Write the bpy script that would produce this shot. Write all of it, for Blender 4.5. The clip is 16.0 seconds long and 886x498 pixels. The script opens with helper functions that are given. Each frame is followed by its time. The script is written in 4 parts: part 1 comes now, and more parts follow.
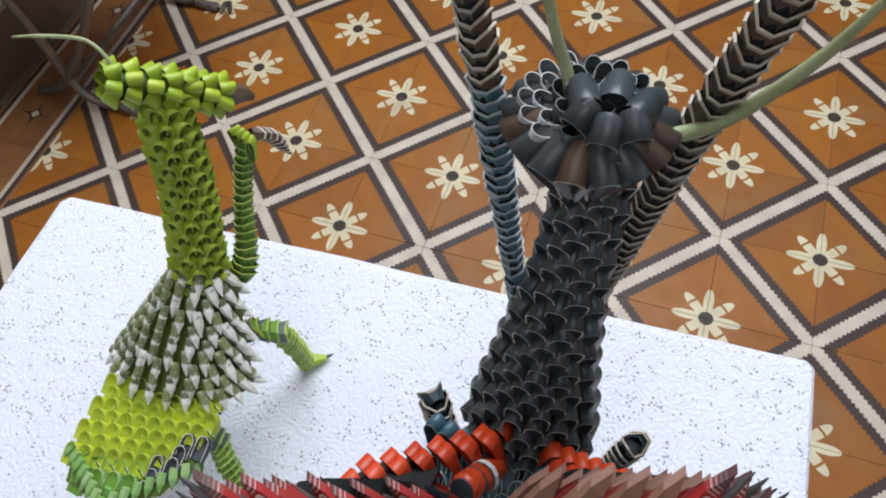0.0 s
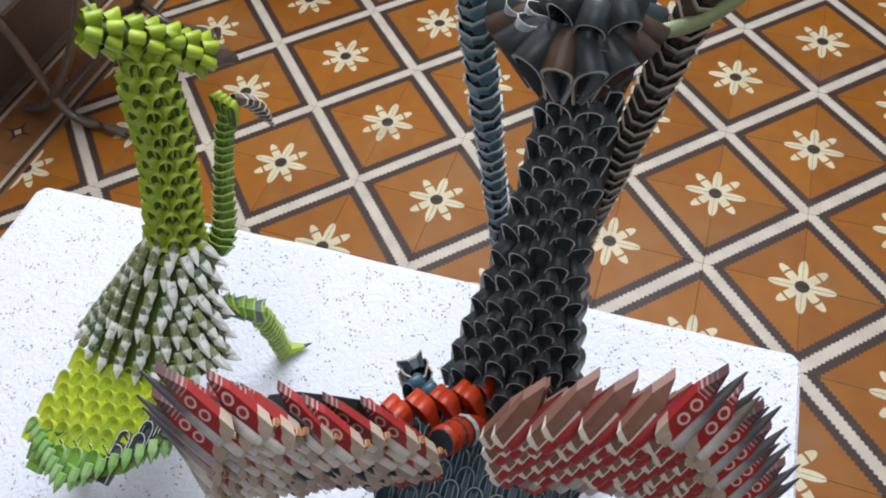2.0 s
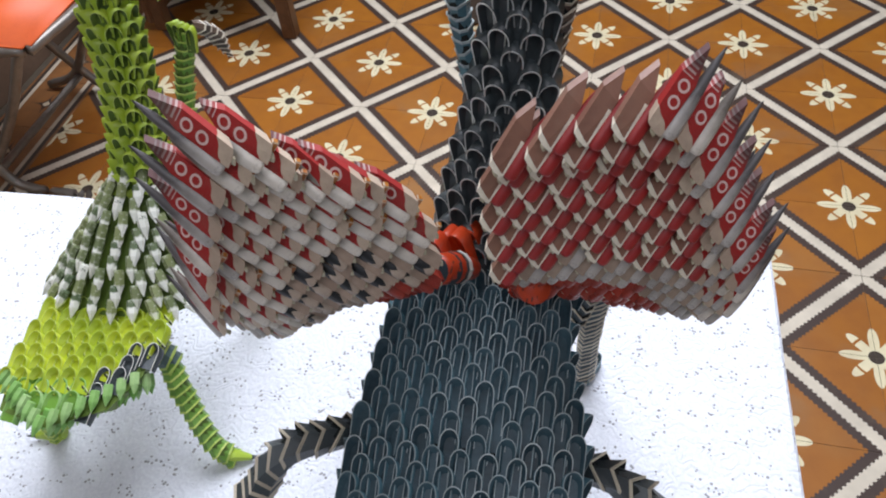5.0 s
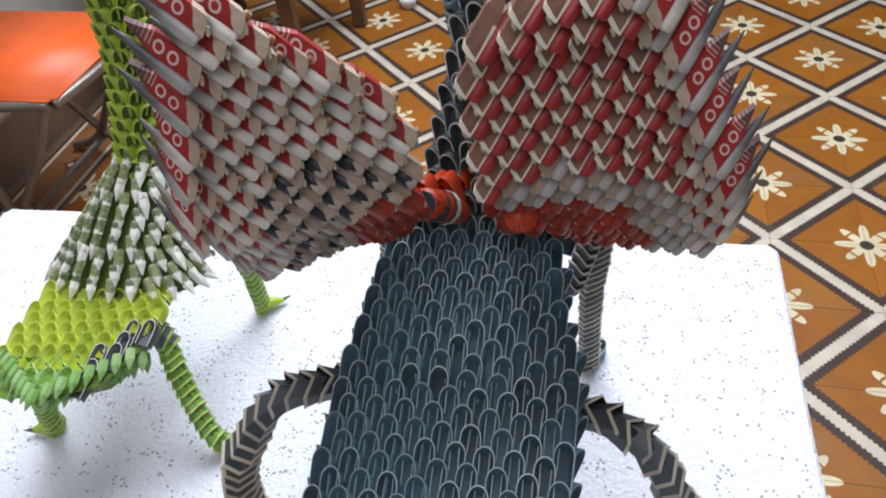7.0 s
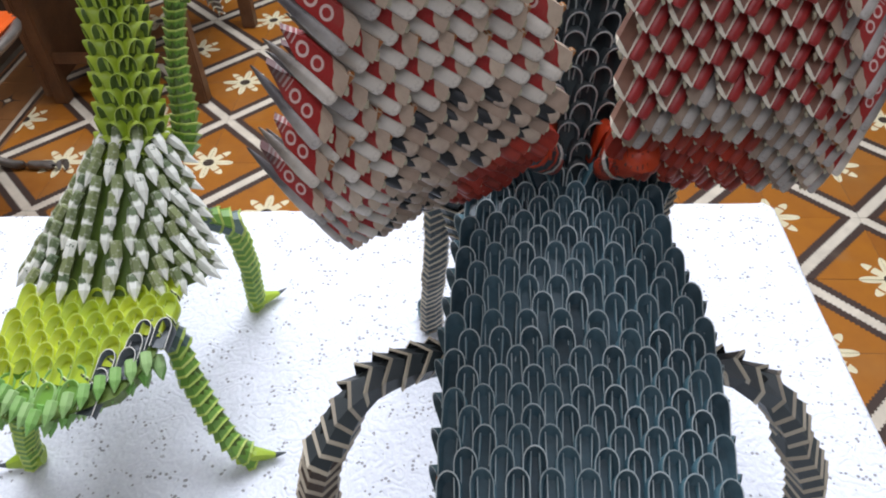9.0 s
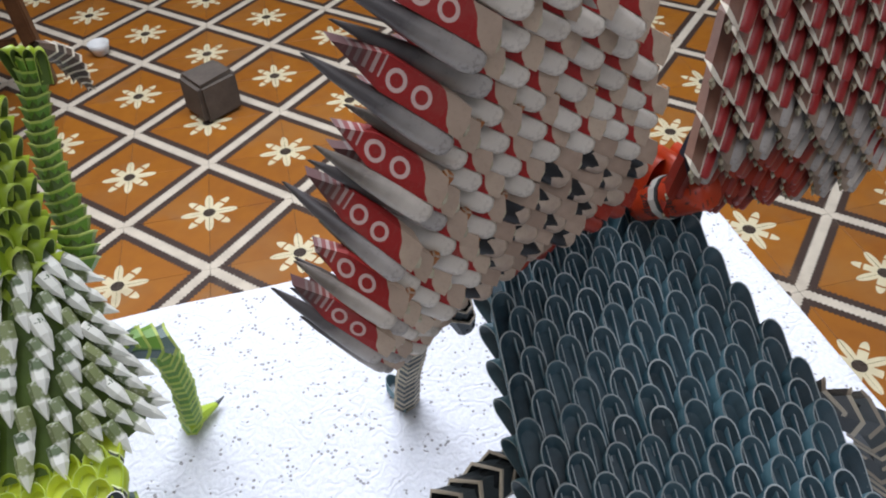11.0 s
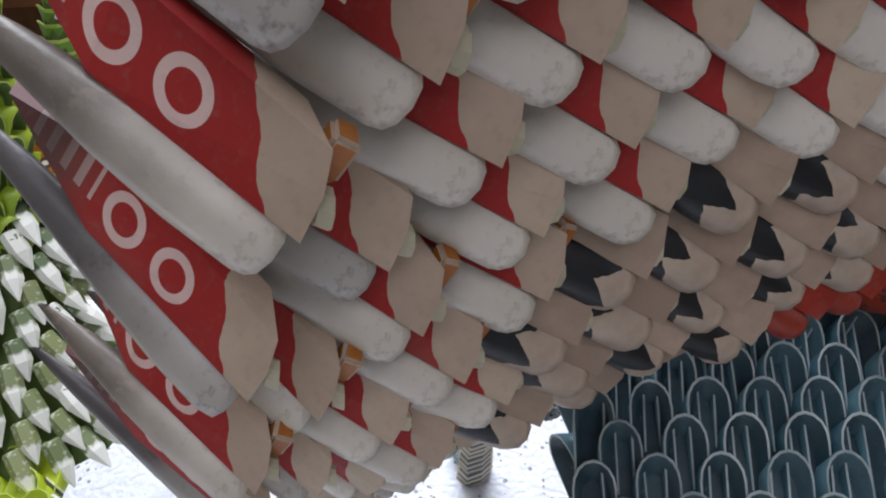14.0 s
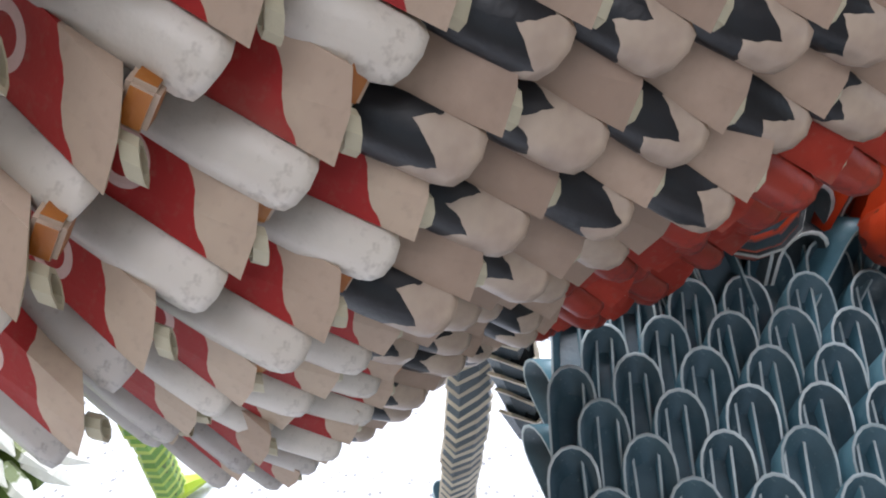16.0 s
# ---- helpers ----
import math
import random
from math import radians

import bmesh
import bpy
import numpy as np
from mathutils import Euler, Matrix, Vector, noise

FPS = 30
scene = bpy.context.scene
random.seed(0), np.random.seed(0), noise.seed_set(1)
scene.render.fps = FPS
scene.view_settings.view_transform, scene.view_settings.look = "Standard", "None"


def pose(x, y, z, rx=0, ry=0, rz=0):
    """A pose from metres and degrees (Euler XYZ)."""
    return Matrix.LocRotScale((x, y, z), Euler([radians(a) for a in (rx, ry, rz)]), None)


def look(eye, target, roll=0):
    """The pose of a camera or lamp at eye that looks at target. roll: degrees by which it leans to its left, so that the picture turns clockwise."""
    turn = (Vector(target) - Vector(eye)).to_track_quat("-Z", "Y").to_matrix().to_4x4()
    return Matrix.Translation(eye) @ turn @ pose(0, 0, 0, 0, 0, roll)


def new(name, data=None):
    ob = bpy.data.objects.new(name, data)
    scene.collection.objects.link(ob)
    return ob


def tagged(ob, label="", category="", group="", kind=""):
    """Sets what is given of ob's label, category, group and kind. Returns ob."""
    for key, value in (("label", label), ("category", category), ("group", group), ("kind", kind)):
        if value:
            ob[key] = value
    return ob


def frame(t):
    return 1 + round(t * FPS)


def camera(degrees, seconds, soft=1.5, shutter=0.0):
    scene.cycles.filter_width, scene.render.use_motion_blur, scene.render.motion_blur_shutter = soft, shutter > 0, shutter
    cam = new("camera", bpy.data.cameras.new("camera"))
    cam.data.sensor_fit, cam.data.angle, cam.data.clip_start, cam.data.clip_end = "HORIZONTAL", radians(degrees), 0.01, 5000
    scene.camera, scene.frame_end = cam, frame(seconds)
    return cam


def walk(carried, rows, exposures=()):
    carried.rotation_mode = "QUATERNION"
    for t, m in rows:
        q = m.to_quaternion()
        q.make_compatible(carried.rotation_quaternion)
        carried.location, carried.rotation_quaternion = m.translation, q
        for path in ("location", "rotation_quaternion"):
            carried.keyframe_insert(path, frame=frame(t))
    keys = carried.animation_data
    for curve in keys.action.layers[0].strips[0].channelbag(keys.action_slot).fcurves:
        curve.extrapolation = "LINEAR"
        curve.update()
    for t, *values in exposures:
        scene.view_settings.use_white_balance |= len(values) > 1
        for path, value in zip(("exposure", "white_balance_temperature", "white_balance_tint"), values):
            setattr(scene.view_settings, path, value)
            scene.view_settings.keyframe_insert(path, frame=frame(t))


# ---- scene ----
cam = camera(61.2, 16.0, 2.0)
PATH = [
    (0, (0.813, -1.168, 1.377), (0.357, -0.213, -0.32), -7.9),
    (0.5, (0.807, -1.171, 1.367), (0.36, -0.205, -0.326), -6.8),
    (1, (0.806, -1.179, 1.352), (0.365, -0.181, -0.324), -5.3),
    (1.5, (0.815, -1.19, 1.342), (0.376, -0.155, -0.312), -4.6),
    (2, (0.824, -1.205, 1.34), (0.38, -0.137, -0.291), -4.5),
    (2.5, (0.83, -1.219, 1.336), (0.391, -0.139, -0.289), -5.2),
    (3, (0.829, -1.24, 1.327), (0.4, -0.142, -0.289), -5.3),
    (3.5, (0.833, -1.259, 1.312), (0.425, -0.141, -0.296), -5.1),
    (4, (0.833, -1.277, 1.297), (0.446, -0.121, -0.288), -5.4),
    (6.5, (0.842, -1.334, 1.23), (0.454, 0.034, -0.177), -6.3),
    (7, (0.856, -1.349, 1.219), (0.415, 0.036, -0.156), -7.6),
    (7.5, (0.843, -1.361, 1.21), (0.426, 0.04, -0.155), -7.0),
    (8, (0.811, -1.361, 1.197), (0.459, 0.055, -0.172), -5.1),
    (8.5, (0.778, -1.359, 1.187), (0.531, 0.068, -0.193), -3.3),
    (11, (0.674, -1.276, 1.163), (0.96, 0.145, -0.215), -2.9),
    (11.5, (0.691, -1.242, 1.134), (0.978, 0.183, -0.24), -0.0),
    (12, (0.702, -1.217, 1.104), (0.78, 0.204, -0.301), -1.8),
    (12.5, (0.701, -1.205, 1.104), (0.711, 0.228, -0.292), -2.7),
    (13, (0.708, -1.194, 1.11), (0.649, 0.262, -0.26), -3.6),
    (13.5, (0.709, -1.188, 1.1), (0.603, 0.267, -0.268), -3.9),
    (14, (0.712, -1.189, 1.088), (0.593, 0.288, -0.255), -4.1),
    (14.5, (0.721, -1.185, 1.081), (0.602, 0.347, -0.199), -3.5),
    (15, (0.728, -1.177, 1.065), (0.626, 0.394, -0.168), -3.5),
    (15.5, (0.723, -1.179, 1.058), (0.599, 0.426, -0.128), -4.6),
    (16, (0.72, -1.188, 1.051), (0.613, 0.432, -0.118), -4.6),
]
EXPOSURES = [(0, -0.2), (4, 0.05), (8.5, 0.2), (11, 0.05), (13, 0.12), (14.5, 0.25), (16, 0.9)]
walk(cam, [(t, look(eye, target, roll)) for t, eye, target, roll in PATH], EXPOSURES)

# ---- light ----
world = bpy.data.worlds.new("world")
scene.world = world
world.use_nodes = True
wn = world.node_tree
sky = wn.nodes.new("ShaderNodeTexSky")
sky.sky_type = 'NISHITA'
sky.sun_disc = False
sky.sun_elevation, sky.sun_rotation = radians(48), radians(60)
wn.links.new(sky.outputs[0], wn.nodes["Background"].inputs[0])
wn.nodes["Background"].inputs[1].default_value = 0.07

def area_lamp(name, eye, target, sx, sy, watts, color=(1, 1, 1)):
    """An area lamp of that size, for sky light through an opening and for added fill."""
    d = bpy.data.lights.new(name, 'AREA')
    d.shape, d.size, d.size_y, d.energy, d.color = 'RECTANGLE', sx, sy, watts, color
    ob = new(name, d)
    ob.matrix_world = look(eye, target)
    return ob


area_lamp("skylight_daylight", (0.6, 0.35, 2.86), (0.60, -0.95, 0.8), 1.9, 1.9, 110, (0.86, 0.90, 1.0))
area_lamp("patio_daylight", (3.9, -0.8, 1.9), (0.6, -0.8, 0.9), 3.0, 1.7, 4, (0.82, 0.92, 1.0))
# weak fill added from the south; its doorway is assumed
area_lamp("south_fill", (0.6, -3.9, 1.6), (0.8, -1.0, 0.9), 1.9, 2.0, 2, (0.84, 0.93, 1.0))
# added overhead fill for the wings; no such opening is known
area_lamp("wing_fill", (0.9, -2.3, 2.86), (0.75, -1.1, 1.0), 1.5, 1.2, 14, (0.92, 0.92, 1.0))


# ---- materials ----
class S:
    """A shader value with arithmetic."""
    def __init__(self, nt, sock):
        self.nt, self.s = nt, sock

    def op(self, kind, *others):
        n = self.nt.nodes.new("ShaderNodeMath")
        n.operation = kind
        for i, v in enumerate((self, *others)):
            if isinstance(v, S):
                self.nt.links.new(v.s, n.inputs[i])
            else:
                n.inputs[i].default_value = v
        return S(self.nt, n.outputs[0])

    def __add__(self, o): return self.op('ADD', o)
    def __sub__(self, o): return self.op('SUBTRACT', o)
    def __mul__(self, o): return self.op('MULTIPLY', o)
    def __lt__(self, o): return self.op('LESS_THAN', o)
    def __gt__(self, o): return self.op('GREATER_THAN', o)
    def abs(self): return self.op('ABSOLUTE')
    def frac(self): return self.op('FRACT')
    def max(self, o): return self.op('MAXIMUM', o)
    def min(self, o): return self.op('MINIMUM', o)
    def cos(self): return self.op('COSINE')
    def pow(self, e): return self.op('POWER', e)
    def inv(self): return (self * -1.0) + 1.0
    def step(self, a, b):
        n = self.nt.nodes.new("ShaderNodeMapRange")
        n.clamp = True
        self.nt.links.new(self.s, n.inputs[0])
        n.inputs[1].default_value, n.inputs[2].default_value = a, b
        return S(self.nt, n.outputs[0])


class Mat:
    def __init__(self, name, rough=0.6, metal=0.0, spec=0.5):
        self.m = bpy.data.materials.new(name)
        self.m.use_nodes = True
        self.nt = self.m.node_tree
        self.b = self.nt.nodes["Principled BSDF"]
        self.b.inputs["Roughness"].default_value = rough
        self.b.inputs["Metallic"].default_value = metal
        self.b.inputs["Specular IOR Level"].default_value = spec
        self.tc = self.nt.nodes.new("ShaderNodeTexCoord")
        self.geo = self.nt.nodes.new("ShaderNodeNewGeometry")
        self.info = self.nt.nodes.new("ShaderNodeObjectInfo")

    def xyz(self, which="Object"):
        sep = self.nt.nodes.new("ShaderNodeSeparateXYZ")
        src = self.geo.outputs["Position"] if which == "World" else self.tc.outputs[which]
        self.nt.links.new(src, sep.inputs[0])
        return [S(self.nt, o) for o in sep.outputs]

    def rand(self): return S(self.nt, self.info.outputs["Random"])
    def island(self): return S(self.nt, self.geo.outputs["Random Per Island"])

    def noise(self, scale, detail=4.0, which="World", rough=0.55):
        n = self.nt.nodes.new("ShaderNodeTexNoise")
        n.inputs["Scale"].default_value, n.inputs["Detail"].default_value = scale, detail
        n.inputs["Roughness"].default_value = rough
        self.nt.links.new(self.geo.outputs["Position"] if which == "World" else self.tc.outputs[which], n.inputs["Vector"])
        return S(self.nt, n.outputs[0])

    def voronoi(self, scale, feature='F1'):
        n = self.nt.nodes.new("ShaderNodeTexVoronoi")
        n.feature = feature
        n.inputs["Scale"].default_value = scale
        self.nt.links.new(self.geo.outputs["Position"], n.inputs["Vector"])
        return S(self.nt, n.outputs["Distance"])

    def mix(self, f, a, b, kind='MIX'):
        n = self.nt.nodes.new("ShaderNodeMix")
        n.data_type, n.blend_type = 'RGBA', kind
        if isinstance(f, S):
            self.nt.links.new(f.s, n.inputs[0])
        else:
            n.inputs[0].default_value = f
        for i, c in ((6, a), (7, b)):
            if isinstance(c, tuple):
                n.inputs[i].default_value = (*c, 1)
            else:
                self.nt.links.new(c, n.inputs[i])
        return n.outputs[2]

    def color(self, c):
        if isinstance(c, tuple):
            self.b.inputs["Base Color"].default_value = (*c, 1)
        else:
            self.nt.links.new(c, self.b.inputs["Base Color"])
        return self

    def rough(self, f): self.nt.links.new(f.s, self.b.inputs["Roughness"]); return self

    def bump(self, f, strength=0.3, dist=0.002):
        n = self.nt.nodes.new("ShaderNodeBump")
        n.inputs["Strength"].default_value, n.inputs["Distance"].default_value = strength, dist
        self.nt.links.new(f.s, n.inputs["Height"])
        self.nt.links.new(n.outputs[0], self.b.inputs["Normal"])
        return self


def paper(name, base, dark, rough=0.42, wear=0.35, edge=(0.55, 0.52, 0.46)):
    """Printed paper: blotches, fibre, and worn pale scuffs."""
    m = Mat(name, rough)
    n1, n2 = m.noise(160, 3, "Object"), m.noise(900, 2, "Object")
    c = m.mix((n1 * 0.7 + m.rand() * 0.5).step(0.25, 0.95), base, dark)
    c = m.mix((n2 + n1 * 0.5).step(0.92, 1.12) * wear, c, edge)
    m.color(c)
    m.bump(n2, 0.15, 0.0006)
    return m.m


RIM = paper("worn_paper_edge", (0.48, 0.53, 0.53), (0.20, 0.25, 0.26), 0.5)
NECK_RIM = paper("pale_worn_edge", (0.80, 0.80, 0.76), (0.40, 0.42, 0.42), 0.5)
PALE_RIM = paper("lime_paper_edge", (0.50, 0.58, 0.14), (0.30, 0.42, 0.06), 0.5)


def dark_print():
    m = Mat("dark_teal_print", 0.30)
    x, y, z = m.xyz()
    n1, n2 = m.noise(130, 3, "Object"), m.noise(700, 3, "Object")
    c = m.mix((n1 + m.rand() * 0.6).step(0.45, 1.1), (0.034, 0.092, 0.122), (0.105, 0.220, 0.265))
    # printed stripes low on one flank of the fold
    slant = ((y * 700 + x * 420) .frac() < 0.30)
    zone = (y < 0.004) * (x > 0.0007) * (x < 0.0042)
    c = m.mix(slant * zone * 0.75, c, (0.42, 0.40, 0.35))
    c = m.mix((n2 * n1).step(0.33, 0.5) * 0.4, c, (0.25, 0.29, 0.30))
    m.color(c)
    m.bump(n2, 0.2, 0.0005)
    return m.m


DARK = dark_print()
CREAM = paper("cream_worn_edge", (0.62, 0.55, 0.42), (0.30, 0.25, 0.19), 0.55)
GREYTEAL = paper("grey_teal_print", (0.13, 0.19, 0.17), (0.06, 0.10, 0.10), 0.45, 0.5, (0.5, 0.55, 0.45))
# darker copy of the teal print: the shade inside the back scales' hollows
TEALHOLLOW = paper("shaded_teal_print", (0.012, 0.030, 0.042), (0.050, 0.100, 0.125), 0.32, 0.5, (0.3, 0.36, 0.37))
STEELBLUE = paper("blue_black_print", (0.035, 0.06, 0.075), (0.02, 0.03, 0.035), 0.4, 0.2)
BLACKISH = paper("charcoal_print", (0.030, 0.038, 0.042), (0.065, 0.078, 0.082), 0.36, 0.3)
# near-black paper: shade of cores, hollows and fold mouths put into the colour
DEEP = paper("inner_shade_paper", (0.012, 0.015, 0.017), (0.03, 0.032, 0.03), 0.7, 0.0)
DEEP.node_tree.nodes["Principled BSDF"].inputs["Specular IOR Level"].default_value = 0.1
LIME = paper("lime_print", (0.42, 0.53, 0.04), (0.26, 0.38, 0.02), 0.4, 0.15, (0.6, 0.65, 0.3))
GREEN = paper("green_print", (0.16, 0.33, 0.04), (0.09, 0.20, 0.02), 0.42, 0.2, (0.5, 0.6, 0.3))
# darkened lime: the shade inside hollows and between folds, put into the colour
LIMEDEEP = paper("lime_inner_shade", (0.10, 0.16, 0.012), (0.05, 0.09, 0.008), 0.6, 0.05)


def yellow_print():
    m = Mat("yellow_green_print", 0.42)
    x, y, z = m.xyz()
    n1, n2 = m.noise(160, 3, "Object"), m.noise(900, 2, "Object")
    c = m.mix((n1 * 0.7 + m.rand() * 0.5).step(0.25, 0.95), (0.50, 0.56, 0.02), (0.30, 0.40, 0.015))
    stroke = ((y + x * 0.5) > 0.0016) * ((y + x * 0.5) < 0.0030) * (x > -0.0015)
    c = m.mix(stroke * (m.rand() > 0.25), c, (0.03, 0.04, 0.015))
    c = m.mix(((y + x * 0.5) > 0.0030) * ((y + x * 0.5) < 0.0038) * (x > 0.0) * 0.8, c, (0.75, 0.78, 0.5))
    m.color(c)
    m.bump(n2, 0.15, 0.0005)
    return m.m


YELLOW = yellow_print()
FROST = paper("frosted_green_print", (0.35, 0.50, 0.22), (0.14, 0.36, 0.05), 0.45, 0.6, (0.75, 0.8, 0.7))
ORANGE = paper("orange_red_print", (0.72, 0.075, 0.015), (0.50, 0.04, 0.01), 0.38, 0.12, (0.8, 0.4, 0.25))


def band_print():
    """Orange wrapper paper with rows of small dark printed bars."""
    m = Mat("orange_wrapper_print", 0.36)
    x, y, z = m.xyz()
    n1, n2 = m.noise(160, 3, "Object"), m.noise(800, 2, "Object")
    c = m.mix((n1 * 0.7 + m.rand() * 0.5).step(0.25, 0.95), (0.72, 0.085, 0.018), (0.48, 0.042, 0.012))
    bars = ((x * 420).frac() < 0.34) * ((z * 190).frac() < 0.42) * (m.noise(210, 1, "Object") > 0.50)
    c = m.mix(bars * 0.85, c, (0.07, 0.02, 0.015))
    m.color(c)
    m.bump(n2, 0.15, 0.0005)
    return m.m


BAND = band_print()
WHITE = paper("white_print", (0.78, 0.76, 0.70), (0.60, 0.57, 0.52), 0.5, 0.0)
BROWN = paper("brown_print", (0.12, 0.072, 0.045), (0.035, 0.026, 0.022), 0.42, 0.5, (0.46, 0.38, 0.28))
AMBER = paper("amber_print", (0.45, 0.17, 0.02), (0.30, 0.09, 0.01), 0.45, 0.0)
LOOP = paper("cut_paper_end", (0.55, 0.50, 0.36), (0.40, 0.35, 0.24), 0.7, 0.0)


def wing_print(name, tan, tan2, red, redline, ring):
    """A printed face: a red corner towards the tip, the rest bare buff, with pale rings and letter strokes."""
    m = Mat(name, 0.55, 0.0, 0.25)
    x, y, z = m.xyz()
    n1, n2 = m.noise(120, 3, "Object"), m.noise(800, 2, "Object")
    c = m.mix((n1 * 1.1 + m.rand() * 0.6).step(0.35, 1.0), tan, tan2)
    inred = ((y - x * 0.75 + n1 * 0.0040) > redline)
    c = m.mix(inred, c, red)
    if ring:
        for cy in (-0.0022, 0.0048):
            d = ((x + 0.0010).pow(2.0) + (y - cy).pow(2.0)).pow(0.5)
            c = m.mix((d > 0.0016) * (d < 0.0026) * 0.85, c, (0.72, 0.55, 0.50))
        bars = ((y * 480).frac() < 0.45) * (y > 0.0088) * (y < 0.0175) * (x.abs() < 0.0026)
        c = m.mix(bars * 0.75, c, (0.70, 0.55, 0.50))
        c = m.mix((y + n1 * 0.004).step(0.0095, 0.0165) * 0.85, c, (0.055, 0.040, 0.038))
    c = m.mix(n2.step(0.55, 0.8) * 0.2 + m.noise(60, 4, "World").step(0.55, 0.75) * 0.3, c, (0.22, 0.17, 0.13))
    m.color(c)
    m.bump(n2, 0.15, 0.0004)
    return m.m


FACE_RED = wing_print("crimson_and_buff_print", (0.60, 0.48, 0.36), (0.44, 0.33, 0.25), (0.33, 0.022, 0.020), -0.0068, True)
FACE_BUFF = wing_print("buff_print", (0.48, 0.355, 0.27), (0.31, 0.22, 0.165), (0.04, 0.05, 0.08), 0.0055, False)
FACE_GREY = wing_print("greyed_buff_print", (0.46, 0.355, 0.27), (0.30, 0.22, 0.17), (0.12, 0.10, 0.09), 0.0010, False)
FACE_ROOT = wing_print("root_red_print", (0.46, 0.045, 0.022), (0.26, 0.024, 0.013), (0.04, 0.04, 0.06), 0.0010, False)


def angle_print():
    m = Mat("brown_face_white_angle_print", 0.45)
    x, y, z = m.xyz()
    n1, n2 = m.noise(130, 3, "Object"), m.noise(800, 2, "Object")
    c = m.mix((n1 * 0.8 + m.rand() * 0.5).step(0.3, 1.0), (0.30, 0.15, 0.10), (0.18, 0.08, 0.055))
    ell = (x + n1 * 0.0014 < -0.0028).max((y - x * 0.4) < -0.0128)
    c = m.mix(ell * (y < 0.001), c, (0.78, 0.71, 0.58))
    c = m.mix(n2.step(0.55, 0.8) * 0.2 + m.noise(60, 4, "World").step(0.55, 0.75) * 0.3, c, (0.22, 0.17, 0.13))
    m.color(c)
    m.bump(n2, 0.15, 0.0004)
    return m.m


FACE_ANGLE = angle_print()


def tube_print(name, front, back, dark):
    m = Mat(name, 0.4)
    x, y, z = m.xyz()
    n1, n2 = m.noise(140, 3, "Object"), m.noise(900, 2, "Object")
    c = m.mix((y + n1 * 0.010).step(-0.004, 0.013), front, back)
    c = m.mix((n1 * n2).step(0.30, 0.42) * 0.4 + m.rand() * 0.30, c, dark)
    m.color(c)
    m.bump(n2, 0.15, 0.0005)
    return m.m


TUBE_WHITE = tube_print("silvered_white_print", (0.70, 0.64, 0.56), (0.09, 0.075, 0.065), (0.30, 0.25, 0.20))


def jagged_print():
    """Buff at the open end, then a toothed black field with a navy edge."""
    m = Mat("buff_and_toothed_black_print", 0.42)
    x, y, z = m.xyz()
    n1, n2 = m.noise(140, 3, "Object"), m.noise(900, 2, "Object")
    tooth = ((x * 210 + m.rand() * 3.0 + n1 * 0.8).frac() - 0.5).abs() * 0.0075
    edge = y + tooth - m.rand() * 0.006
    c = m.mix(n1.step(0.3, 0.7), (0.54, 0.43, 0.33), (0.34, 0.255, 0.20))
    c = m.mix((edge > -0.0098), c, (0.008, 0.008, 0.010))
    c = m.mix((edge > -0.0010), c, (0.016, 0.018, 0.032))
    c = m.mix((edge > 0.0020), c, (0.36, 0.30, 0.25))
    m.color(c)
    m.bump(n2, 0.15, 0.0005)
    return m.m


TUBE_DARK = jagged_print()
TUBE_TIP = tube_print("grey_spine_print", (0.50, 0.46, 0.42), (0.10, 0.09, 0.09), (0.06, 0.05, 0.05))
TUBE_CRIM = tube_print("crimson_spine_print", (0.36, 0.022, 0.022), (0.20, 0.014, 0.014), (0.16, 0.02, 0.02))
TUBE_RED = tube_print("red_spine_print", (0.34, 0.035, 0.018), (0.10, 0.016, 0.012), (0.05, 0.02, 0.02))


def cape_print():
    m = Mat("olive_and_white_print", 0.5)
    x, y, z = m.xyz()
    n1, n2 = m.noise(170, 3, "Object"), m.noise(800, 2, "Object")
    olive = m.mix(m.rand(), (0.22, 0.25, 0.10), (0.075, 0.12, 0.06))
    c = m.mix((y + n1 * 0.010 + m.rand() * 0.008).step(0.0092, 0.0112), olive, (0.80, 0.80, 0.72))
    c = m.mix((m.rand() > 0.88) * (n1 > 0.40), c, (0.72, 0.72, 0.64))
    c = m.mix((n1 * n2).step(0.28, 0.4) * 0.6, c, (0.78, 0.78, 0.70))
    m.color(c)
    m.bump(n2, 0.15, 0.0005)
    return m.m


CAPE = cape_print()


